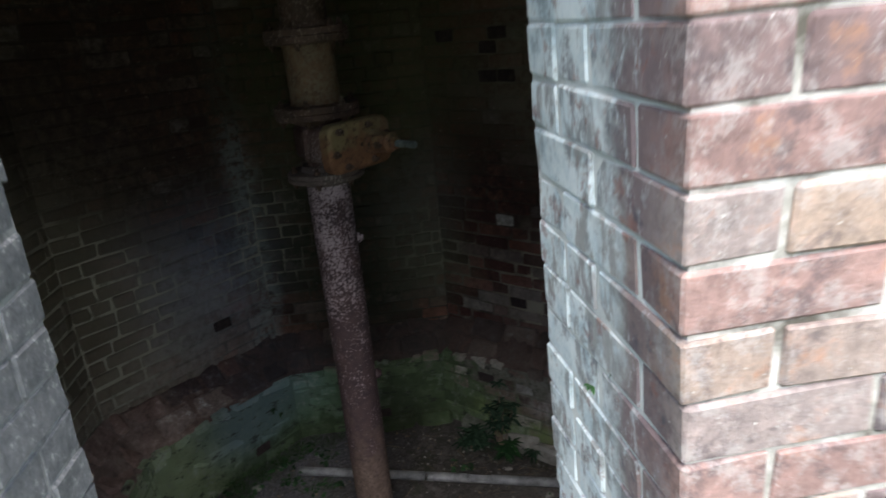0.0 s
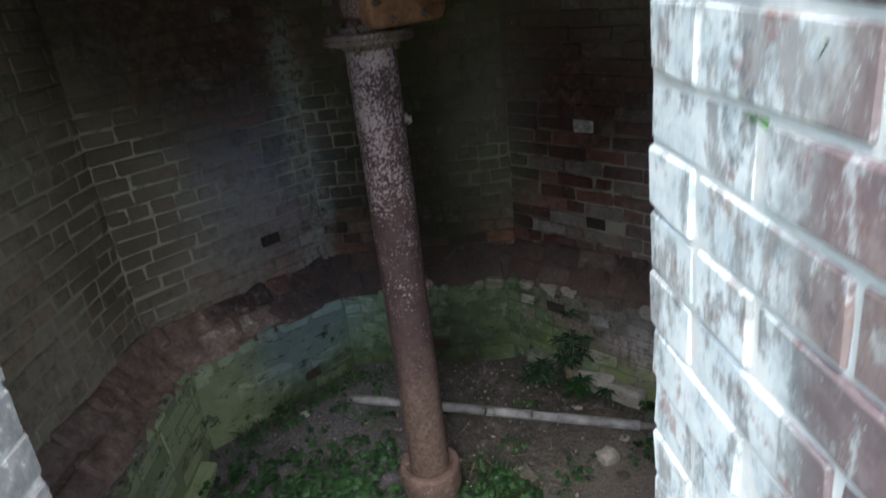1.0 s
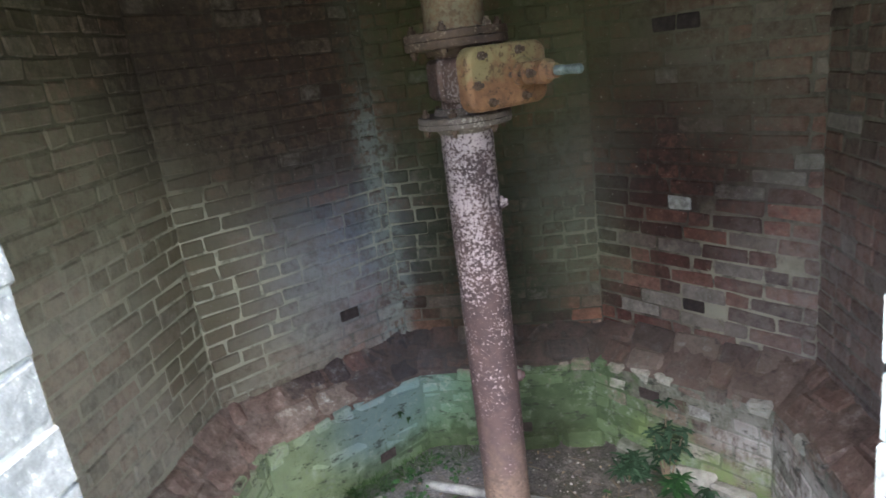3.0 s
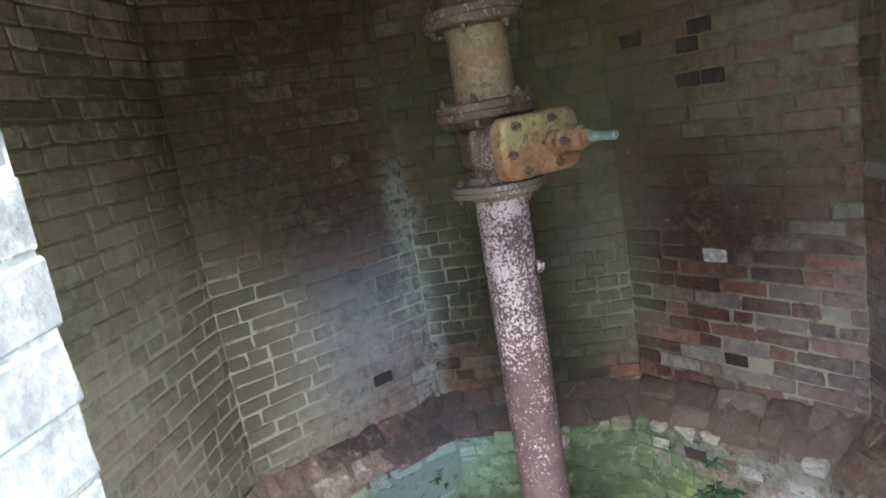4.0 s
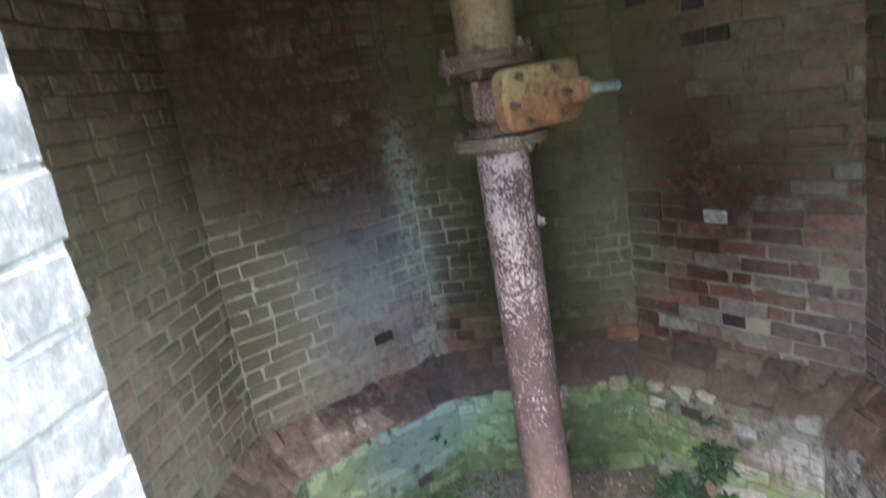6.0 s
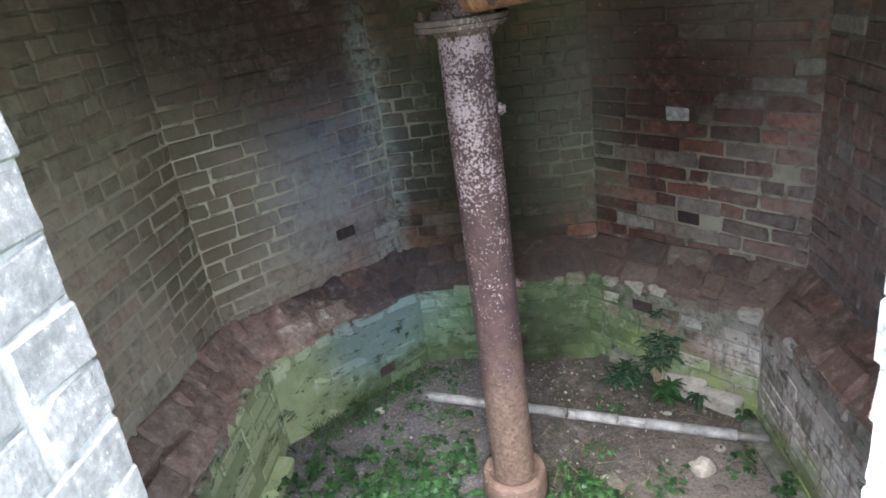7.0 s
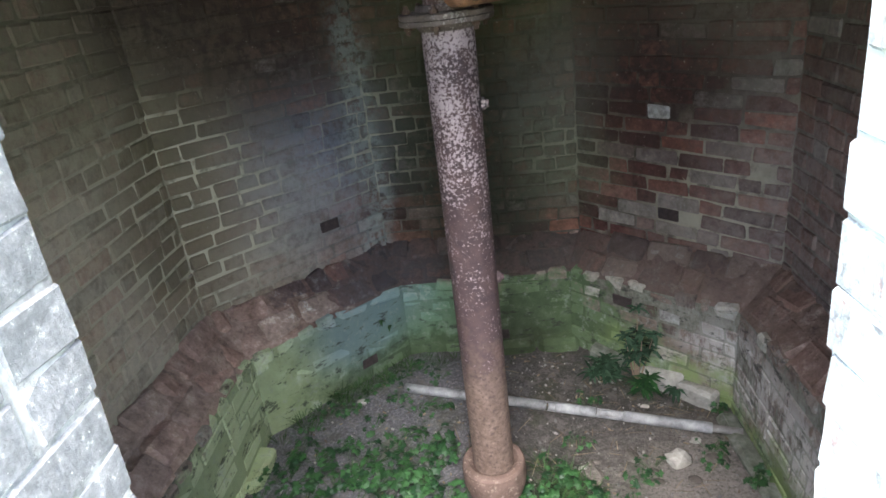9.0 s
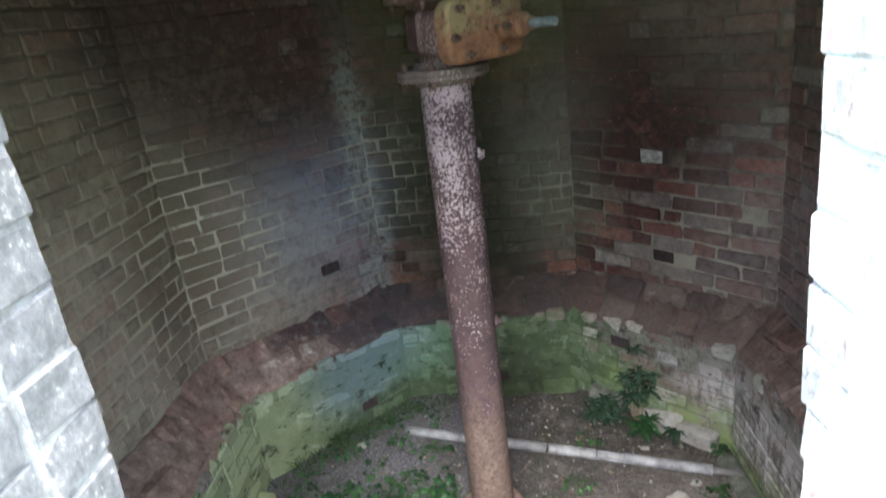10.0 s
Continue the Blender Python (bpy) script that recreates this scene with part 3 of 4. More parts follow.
DARK_BRICK = simple("burnt_brick", 30.0, [(0.3, (0.030, 0.024, 0.024)), (0.6, (0.062, 0.045, 0.043)), (0.8, (0.115, 0.085, 0.080))], 0.7)
BRIGHT_BRICK = brick_material("bright_red_brick", [(0.0, (0.230, 0.085, 0.060)), (0.5, (0.270, 0.105, 0.075)), (1.0, (0.250, 0.120, 0.090))])
GREY_BRICK = brick_material("lime_greyed_brick", [(0.0, (0.230, 0.205, 0.185)), (0.5, (0.270, 0.245, 0.220)), (1.0, (0.300, 0.270, 0.240))])
ODD = [((-0.803, 1.198, 0.953), DARK_BRICK), ((0.932, 1.114, 1.418), WHITE_BRICK), ((0.967, 0.771, 0.448), WHITE_BRICK), ((0.945, 1.02, 0.93), DARK_BRICK), ((0.98, 0.70, 0.50), DARK_BRICK),
       ((-0.35, 1.18, 0.134), DARK_BRICK), ((-0.15, 1.18, 0.134), DARK_BRICK), ((0.06, 1.18, 0.134), DARK_BRICK), ((-0.25, 1.18, 0.209), DARK_BRICK),
       ((0.75, 0.95, 0.46), DARK_BRICK), ((-0.72, 0.93, 0.36), DARK_BRICK), ((1.20, 0.80, 1.20), BRICK_RED),
       ((1.294, 0.672, 1.378), BRIGHT_BRICK), ((1.358, 0.608, 1.411), BRIGHT_BRICK), ((1.243, 0.723, 1.029), BRIGHT_BRICK), ((1.10, 0.866, 1.25), BRIGHT_BRICK),
       ((1.108, 0.858, 1.508), GREY_BRICK), ((1.309, 0.657, 1.65), GREY_BRICK), ((1.02, 0.946, 0.86), GREY_BRICK), ((0.80, 1.166, 0.86), GREY_BRICK),
       ((0.891, 1.075, 2.284), DARK_BRICK), ((0.914, 1.052, 2.467), DARK_BRICK), ((0.713, 1.253, 2.457), DARK_BRICK), ((0.898, 1.068, 2.384), DARK_BRICK), ((0.968, 0.998, 2.268), DARK_BRICK),
       ((-1.39, 0.226, 1.016), BRIGHT_BRICK), ((-1.39, -0.27, 0.856), BRIGHT_BRICK), ((-1.39, -0.155, 0.93), BRIGHT_BRICK), ((-1.39, -0.084, 1.341), BRIGHT_BRICK),
       ((-0.614, 1.046, 0.47), DARK_BRICK), ((-0.684, 0.976, 0.166), DARK_BRICK), ((-0.45, 1.18, 0.216), DARK_BRICK), ((-0.85, 0.80, 0.387), DARK_BRICK), ((-1.0, 0.66, 0.40), DARK_BRICK)]


def lay(parent, p0, p1, z0, z1, phase, mat, seed, bond="SSFHS", skip=0.0, proud=0.0, pitch=PITCH):
    """Bricks of one wall face, each an object under the wall."""
    r = random.Random(seed)
    m = frame_on(p0, p1, True)
    length = math.dist(p0, p1)
    k = math.ceil((z0 - phase) / pitch)
    while phase + (k + 1) * pitch <= z1 + 1e-6:
        zc = phase + (k + 0.5) * pitch
        for x, l in course(length, r.choice(bond), r):
            if r.random() < skip:
                continue
            w = round((l - 0.0075) / 0.008) * 0.008
            data = brick_mesh(w, 0.10, pitch - r.choice((0.005, 0.007, 0.010)), r.randrange(5), mat, 0.0060, 0.0042)
            off = 0.0055 + proud + r.uniform(-0.0025, 0.0035)
            b = m @ pose(x + l / 2, off - 0.05, zc + r.uniform(-0.0025, 0.0025), r.uniform(-1.2, 1.2), r.uniform(-0.9, 0.9), r.uniform(-0.5, 0.5))
            for place, odd in ODD:
                q = b.inverted() @ Vector(place)
                if abs(q.x) <= l / 2 and abs(q.z) <= pitch / 2 and abs(q.y) < 0.2:
                    short = w if odd in (BRIGHT_BRICK, GREY_BRICK) else min(w, 0.120)
                    data = brick_mesh(short, 0.10, pitch - 0.009, 0, odd, 0.0055, 0.0032)
                    b = b @ pose(max((short - w) / 2, min((w - short) / 2, q.x)), 0, 0)
                    break
            part("brick", data, parent, m=b)
        k += 1


def outside_material():
    m, nt, bsdf, pos = material("outside_brickwork")
    t = nt.nodes.new("ShaderNodeTexBrick")
    t.inputs["Scale"].default_value = 1.0
    t.inputs["Brick Width"].default_value, t.inputs["Row Height"].default_value, t.inputs["Mortar Size"].default_value = 0.235, 0.075, 0.005
    t.inputs["Color1"].default_value, t.inputs["Color2"].default_value, t.inputs["Mortar"].default_value = (0.26, 0.125, 0.10, 1), (0.17, 0.09, 0.08, 1), (0.42, 0.40, 0.36, 1)
    sep, com = nt.nodes.new("ShaderNodeSeparateXYZ"), nt.nodes.new("ShaderNodeCombineXYZ")
    link(nt, pos, sep.inputs[0])
    link(nt, maths(nt, "ADD", sep.outputs[0], sep.outputs[1]), com.inputs[0])
    link(nt, sep.outputs[2], com.inputs[1])
    link(nt, com.outputs[0], t.inputs["Vector"])
    c = blend(nt, 0.7, t.outputs["Color"], ramp(nt, noise_tex(nt, pos, 9.0, 6.0, 0.7), [(0.3, (0.5, 0.5, 0.5)), (0.7, (1.4, 1.35, 1.35))]), "MULTIPLY")
    link(nt, c, bsdf.inputs["Base Color"])
    relief(nt, bsdf, noise_tex(nt, pos, 60.0, 5.0), 0.5, 0.006)
    return m


OUTSIDE = outside_material()

# ---- walls, ceiling, ground ----
def outward(i):
    """Outer corner of the wall at inner corner i."""
    p, q, o = Vector(INNER[i - 1]), Vector(INNER[i]), Vector(INNER[(i + 1) % 8])
    a, b = (q - p).normalized(), (o - q).normalized()
    na, nb = Vector((a.y, -a.x)), Vector((b.y, -b.x))
    n = (na + nb).normalized()
    return tuple(q + n * (WALL / n.dot(na)))


OUTER = [outward(i) for i in range(8)]
OUTER[4], OUTER[5] = (-1.05, -1.53 - WALL), (1.05, -1.53 - WALL)      # the wall of the opening is broader outside
LABELS = {"north": "dark mossy old brick wall with lime-streaked corner", "north_west": "sooty old brick wall with blue-grey lime bloom",
          "west": "old brick wall filmed with olive algae", "south": "thick brick wall with a tall opening, paint flaking on the reveals",
          "north_east": "dark red old brick wall with pale mortar joints", "east": "dusty red-brown old brick wall"}
walls = {}
for i, side in enumerate(SIDES):
    j = (i + 1) % 8
    bm = bmesh.new()
    if side == "south":
        y0, y1, yj = -1.53, -1.53 - WALL, -1.540
        def left(z): return [INNER[i], (jamb(-1, z) - 0.012, y0), (jamb(-1, z), yj), (jamb(-1, z, y1), y1), OUTER[i]]
        def right(z): return [(jamb(1, z), yj), (jamb(1, z) + 0.012, y0), INNER[j], OUTER[j], (jamb(1, z, y1), y1)]
        def between(z): return [(jamb(-1, z), y0), (jamb(1, z), y0), (jamb(1, z, y1), y1), (jamb(-1, z, y1), y1)]
        prism(bm, left(0), 0.0, TOP, left(TOP))
        prism(bm, right(0), 0.0, TOP, right(TOP))
        prism(bm, between(0), 0.0, SILL, between(SILL))
        prism(bm, between(HEAD), HEAD, TOP, between(TOP))
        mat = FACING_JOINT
    else:
        prism(bm, [INNER[i], INNER[j], OUTER[j], OUTER[i]], -0.2, TOP)
        mat = MORTAR
    data = from_bm("wall", bm, mat)
    data.materials.append(OUTSIDE)
    for poly in data.polygons:
        if side != "south" and abs(poly.normal.z) < 0.5 and poly.normal.xy.dot(poly.center.xy) > 0.2:
            poly.material_index = 1
    w = new("wall_" + side, data)
    walls[side] = tagged(w, LABELS.get(side, "old brick wall with lime mortar"), "wall", kind="structure")

bm = bmesh.new()
prism(bm, OUTER, TOP + 0.002, TOP + 0.25)
tagged(new("ceiling", from_bm("ceiling", bm, CEILING)), "dark sooty ceiling of the brick chamber", "ceiling", kind="structure")

foot = {}
ZIN = [0.55, 0.54, 0.54, 0.58, 0.62, 0.66, 0.72, 0.61]
ZOUT = [0.70, 0.73, 0.75, 0.76, 0.76, 0.80, 0.84, 0.80]
for i, side in enumerate(SIDES):
    j = (i + 1) % 8
    bm = bmesh.new()
    prism(bm, [LOW[i], LOW[j], INNER[j], INNER[i]], -0.2, [ZIN[i] - 0.03, ZIN[j] - 0.03, ZOUT[j] - 0.03, ZOUT[i] - 0.03])
    data = from_bm("plinth", bm, ALGAE)
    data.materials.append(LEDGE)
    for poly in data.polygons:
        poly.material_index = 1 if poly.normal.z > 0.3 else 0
    f = new("plinth_" + side, data)
    foot[side] = tagged(f, "low brick plinth under green algae with a broken sloping ledge", "plinth", kind="structure")


def soil_height(x, y):
    d = math.hypot(x - 0.03, y + 0.06)
    h = 0.03 + 0.07 * math.exp(-(d / 0.35) ** 2) + 0.05 * max(0.0, -y - 0.2)
    return h + 0.018 * noise.noise((x * 3, y * 3, 1)) + 0.008 * noise.noise((x * 11, y * 11, 4)) + 0.004 * noise.noise((x * 30, y * 30, 9))


n = 110
sv = [(-1.35 + 2.7 * a / n, -1.5 + 2.85 * b / n) for b in range(n + 1) for a in range(n + 1)]
sv = [(x, y, soil_height(x, y)) for x, y in sv]
sf = [(b * (n + 1) + a, b * (n + 1) + a + 1, (b + 1) * (n + 1) + a + 1, (b + 1) * (n + 1) + a) for b in range(n) for a in range(n)]
tagged(new("floor", mesh_of("floor", sv, sf, SOIL, True)), "stony grey and brown earth floor of the chamber", "floor", kind="structure")

# ground outside: one sheet from the foot of the walls to the horizon
FAR = [(x * 900 / math.hypot(x, y), y * 900 / math.hypot(x, y)) for x, y in OUTER]
gv = [(x, y, GROUND) for x, y in OUTER] + [(x * 6, y * 6, GROUND) for x, y in OUTER] + [(x, y, GROUND) for x, y in FAR]
gf = [(k * 8 + i, k * 8 + (i + 1) % 8, (k + 1) * 8 + (i + 1) % 8, (k + 1) * 8 + i) for k in range(2) for i in range(8)]
tagged(new("ground", mesh_of("ground", gv, gf, TURF)), "rough grass outside the brick tower", "ground", kind="structure")


# ---- standing pipe with its valve ----
PX, PY = 0.024, -0.06


def lathe(profile, seg=40, wobble=0.0, seed=1):
    """(radius, z) rings turned about z; closed at both ends."""
    r = random.Random(seed)
    verts, faces = [], []
    for rad, z in profile:
        for k in range(seg):
            a = 2 * math.pi * k / seg
            q = rad * (1 + r.uniform(-wobble, wobble))
            verts.append((q * math.cos(a), q * math.sin(a), z))
    for i in range(len(profile) - 1):
        for k in range(seg):
            faces.append((i * seg + k, i * seg + (k + 1) % seg, (i + 1) * seg + (k + 1) % seg, (i + 1) * seg + k))
    faces.append(tuple(range(seg))[::-1])
    faces.append(tuple((len(profile) - 1) * seg + k for k in range(seg)))
    return verts, faces


def turned(name, profile, mat, seg=40, wobble=0.0, seed=1):
    v, f = lathe(profile, seg, wobble, seed)
    return mesh_of(name, v, f, mat, False)


def rounded_box(w, d, h, radius, edge, mat, name, seg=5):
    """Width x, depth y, height z; corners round in the x-z plane, front and back edges eased."""
    ring = []
    for cx, cz, a0 in ((1, 1, 0), (-1, 1, 90), (-1, -1, 180), (1, -1, 270)):
        for k in range(seg + 1):
            a = radians(a0 + 90 * k / seg)
            ring.append((cx, cz, math.cos(a), math.sin(a)))
    verts, faces = [], []
    for y, inset in ((-d / 2, edge), (-d / 2 + edge * 0.4, edge * 0.3), (-d / 2 + edge, 0), (d / 2 - edge, 0), (d / 2, edge)):
        for cx, cz, ca, sa in ring:
            verts.append((cx * (w / 2 - radius) + ca * (radius - inset), y, cz * (h / 2 - radius) + sa * (radius - inset)))
    m = len(ring)
    for i in range(4):
        for k in range(m):
            faces.append((i * m + k, i * m + (k + 1) % m, (i + 1) * m + (k + 1) % m, (i + 1) * m + k))
    faces.append(tuple(range(m))[::-1])
    faces.append(tuple(4 * m + k for k in range(m)))
    bm = bmesh.new()
    vs = [bm.verts.new(p) for p in verts]
    for f in faces:
        bm.faces.new([vs[i] for i in f])
    return from_bm(name, bm, mat)


def nut_mesh(mat):
    bm = bmesh.new()
    ring = [(0.013 * math.cos(radians(60 * k)), 0.013 * math.sin(radians(60 * k))) for k in range(6)]
    prism(bm, ring, 0.0, 0.012)
    stud = [(0.007 * math.cos(radians(45 * k)), 0.007 * math.sin(radians(45 * k))) for k in range(8)]
    prism(bm, stud, 0.011, 0.024)
    return from_bm("bolt", bm, mat)


NUT = nut_mesh(RUST_IRON)
stand = tagged(new("standpipe"), "rusty cast-iron standpipe with flaking pale paint and a flanged valve", "pipe")
stand.matrix_basis = pose(PX, PY, 0)
Z1, Z2, Z3 = 2.04, 2.295, 2.565      # top of the lower pipe, middle and top flange joints
R = 0.084
part("lower_pipe", turned("lower_pipe", [(R, 0.0), (R, 0.4), (R, 0.8), (R, 1.2), (R, 1.6), (R, Z1)], PIPE_IRON), stand, "iron pipe with flaking pale pink-white paint")
part("socket", turned("socket", [(0.10, -0.05), (0.105, 0.12), (0.122, 0.16), (0.131, 0.20), (0.133, 0.25), (0.131, 0.285), (0.124, 0.297), (0.105, 0.300), (0.092, 0.290), (0.087, 0.285)],
                       COLLAR_IRON, 44, 0.006), stand, "rust-red socket at the foot of the pipe")


def flange(z, radius, thick, mat, label):
    f = part("flange", turned("flange", [(R + 0.004, z - 0.02), (R + 0.012, z - 0.004), (radius - 0.004, z), (radius, z + 0.004), (radius, z + thick / 2 - 0.002), (radius - 0.004, z + thick / 2),
                                         (radius, z + thick / 2 + 0.002), (radius, z + thick - 0.004), (radius - 0.004, z + thick), (R + 0.012, z + thick + 0.002), (R + 0.004, z + thick + 0.02)],
                              mat, 48, 0.013, int(z * 100)), stand, label)
    for k in range(6):
        a = radians(60 * k + 18)
        for s in (1, -1):
            x, y = (radius - 0.024) * math.cos(a), (radius - 0.024) * math.sin(a)
            zz = z + thick if s > 0 else z
            part("bolt", NUT, f, m=pose(x, y, zz, 0 if s > 0 else 180, 0, 17 * k))
    return f


flange(Z1 - 0.004, 0.148, 0.036, EDGE_IRON, "thin rusty flange edged with pale flakes")
flange(Z2 - 0.025, 0.158, 0.050, RUST_IRON, "bolted pair of rusty flanges")
flange(Z3 - 0.026, 0.152, 0.052, RUST_IRON, "bolted pair of rusty flanges")
part("valve_neck", turned("valve_neck", [(0.075, Z1 + 0.02), (0.068, Z1 + 0.05), (0.068, Z2 - 0.06), (0.078, Z2 - 0.02)], BODY_IRON), stand)
body = part("valve_body", rounded_box(0.178, 0.15, 0.125, 0.02, 0.012, BODY_IRON, "valve_body"), stand, "dark red rusty valve body", pose(0, 0, (Z1 + Z2) / 2 + 0.012, 0, 0, 20))
cover_at = pose(0, 0, (Z1 + Z2) / 2 + 0.008, 0, 0, 43) @ pose(0.005, -0.190, 0)
bonnet = part("valve_bonnet", rounded_box(0.20, 0.17, 0.13, 0.03, 0.012, BODY_IRON, "valve_bonnet"), stand, m=pose(0, 0, (Z1 + Z2) / 2 + 0.008, 0, 0, 43) @ pose(0, -0.095, 0))
cover = part("valve_cover", rounded_box(0.305, 0.06, 0.178, 0.042, 0.012, COVER_IRON, "valve_cover"), stand, "ochre and orange rusted cover plate", cover_at)
for bx, bz in ((-0.105, 0.062), (0.035, 0.066), (-0.128, -0.015), (-0.08, -0.066), (0.05, -0.064), (0.125, 0.02)):
    part("bolt", NUT, cover, m=pose(bx, -0.027, bz, 90, 0, 15))
gland = part("gland", turned("gland", [(0.048, 0.0), (0.044, 0.014), (0.030, 0.024), (0.028, 0.055), (0.034, 0.060), (0.034, 0.100), (0.024, 0.108), (0.020, 0.135)], COVER_IRON, 20, 0.03),
             stand, "rusty spindle gland", cover_at @ pose(0.05, -0.025, 0, 90, 0, 0))
for z0 in (0.034, 0.070):            # oval gland flanges drawn together by two studs
    part("gland_flange", rounded_box(0.135, 0.016, 0.062, 0.030, 0.004, COVER_IRON, "gland_flange"), gland, "oval rusty flange", pose(0, 0, z0, 90, 0, 0))
for q in (-1, 1):
    part("bolt", NUT, gland, m=pose(q * 0.050, 0.0, 0.077))
    part("stud", turned("stud", [(0.008, 0.0), (0.008, 0.078)], RUST_IRON, 8), gland, m=pose(q * 0.050, 0.0, 0.0))
part("spindle", turned("spindle", [(0.014, 0.0), (0.014, 0.05), (0.012, 0.055), (0.0135, 0.108), (0.009, 0.114)], SPINDLE, 12, 0.02), stand, "grey-green valve spindle",
     cover_at @ pose(0.05, -0.135, 0, 90, 0, 0))
part("barrel", turned("barrel", [(0.098, Z2 + 0.02), (0.093, Z2 + 0.04), (0.093, Z3 - 0.05), (0.098, Z3 - 0.02)], BARREL_IRON), stand, "cream-painted rusty pipe barrel")
for a, z in ((8, 1.77), (4, 1.14)):
    part("lug", turned("lug", [(0.022, -0.004), (0.021, 0.010), (0.014, 0.016), (0.012, 0.024)], PIPE_IRON, 12, 0.03), stand, "rounded plug on the side of the pipe",
         pose(R * math.cos(radians(a)), R * math.sin(radians(a)), z, 0, 90, a))
part("upper_pipe", turned("upper_pipe", [(0.084, Z3 + 0.015), (0.084, Z3 + 0.3), (0.084, TOP + 0.001)], RUST_IRON), stand, "rusty upper length of the pipe")

# ---- the fallen plastic pipe ----
fallen = tagged(new("plastic_pipe"), "cracked white plastic pipe lying on the earth floor", "pipe")


def tube(pts, radius, mat, name, seg=16, wall=0.004, arc=(0.0, 360.0)):
    """A hollow tube along points; arc: the part of its round that is left, in degrees."""
    verts, faces = [], []
    n, full = len(pts), arc[1] - arc[0] > 359
    m = seg if full else seg + 1
    for s, rad in ((0, radius), (1, radius - wall)):
        for i, p in enumerate(pts):
            d = (Vector(pts[min(i + 1, n - 1)]) - Vector(pts[max(i - 1, 0)])).normalized()
            u = d.cross(Vector((0, 0, 1))).normalized()
            v = u.cross(d)
            for k in range(m):
                a = radians(arc[0] + (arc[1] - arc[0]) * k / seg)
                verts.append(Vector(p) + rad * (math.cos(a) * u + math.sin(a) * v))
    for i in range(n - 1):
        for k in range(seg):
            q = (k + 1) % m
            f = (i * m + k, i * m + q, (i + 1) * m + q, (i + 1) * m + k)
            faces += [f[::-1], tuple(n * m + x for x in f)]
        if not full:
            for k in (0, m - 1):
                faces.append((i * m + k, (i + 1) * m + k, n * m + (i + 1) * m + k, n * m + i * m + k))
    for i in (0, n - 1):
        for k in range(seg):
            q = (k + 1) % m
            faces.append((i * m + k, i * m + q, n * m + i * m + q, n * m + i * m + k))
    return mesh_of(name, verts, faces, mat, True)


WP0, WP1 = Vector((-0.48, 0.80, 0.0)), Vector((1.04, 0.325, 0.0))
def pipe_point(t):
    p = WP0.lerp(WP1, t)
    p.z = 0.058 + 0.012 * t + 0.004 * math.sin(3.1 * t)
    return p


for t0, t1, arc in ((0.0, 0.50, (0, 360)), (0.506, 0.535, (75, 320)), (0.535, 0.66, (0, 360)), (0.662, 0.743, (160, 375)), (0.745, 0.86, (0, 360)), (0.86, 1.0, (0, 360))):
    part("tube", tube([pipe_point(t0 + (t1 - t0) * k / 4) for k in range(5)], 0.026 if arc[1] == 360 else 0.0255, WHITE_PIPE, "tube", 16, 0.003, arc), fallen, "weathered white tube with split edges")
pts = [pipe_point(1.0)]
d = (WP1 - WP0).normalized()
end = [pts[-1] - d * 0.03, pts[-1] + d * 0.06, pts[-1] + d * 0.13]
part("spigot", tube(end, 0.018, DIRTY_PIPE, "spigot"), fallen, "thinner dirty end of the pipe")

# ---- loose things on the floor ----
def rock_mesh(rx, ry, rz, seed, mat, name="rock"):
    bm = bmesh.new()
    bmesh.ops.create_icosphere(bm, subdivisions=2, radius=1.0)
    for v in bm.verts:
        k = 1 + 0.28 * noise.noise(v.co * 1.3 + Vector((seed, 0, 0))) + 0.12 * noise.noise(v.co * 3.1 + Vector((0, seed, 0)))
        v.co = Vector((v.co.x * rx, v.co.y * ry, v.co.z * rz)) * k
    return from_bm(name, bm, mat)


def rock(x, y, rx, ry, rz, seed, label, mat=STONE, lift=0.25, turn=0):
    ob = new("stone", rock_mesh(rx, ry, rz, seed, mat))
    ob.matrix_basis = pose(x, y, soil_height(x, y) + rz * lift, 0, 0, turn)
    return tagged(ob, label, "stone", "stones on the floor")


rock(0.845, 0.17, 0.060, 0.050, 0.045, 3, "pale grey angular stone lying on bare earth", turn=20)
rock(0.955, 0.29, 0.026, 0.020, 0.018, 5, "small white stone beside the plastic pipe")
rock(0.80, -0.30, 0.060, 0.045, 0.022, 8, "flat grey stone sunk in the earth")
rock(0.60, -0.28, 0.035, 0.028, 0.018, 9, "small grey stone sunk in the earth")
rock(0.42, 0.12, 0.030, 0.022, 0.016, 14, "small grey stone sunk in the earth")
rock(-0.08, -0.42, 0.045, 0.030, 0.016, 11, "flat grey stone among the weeds")
rock(-0.72, 0.72, 0.030, 0.022, 0.018, 12, "small pale stone among grass")
CLOD = simple("dry_clod", 30.0, [(0.3, (0.070, 0.060, 0.054)), (0.55, (0.135, 0.118, 0.106)), (0.8, (0.230, 0.205, 0.185))], 0.8)
cr = random.Random(77)
for k in range(22):
    x, y = cr.uniform(0.40, 1.05), cr.uniform(-0.55, 0.22)
    w = cr.uniform(0.018, 0.055)
    rock(x, y, w, w * cr.uniform(0.5, 0.9), w * 0.35, 40 + k, "flat grey-brown clod of dry earth", CLOD, 0.2, cr.uniform(0, 180))
rock(0.78, 0.55, 0.024, 0.014, 0.012, 16, "small pale chip of stone by the dark plant")

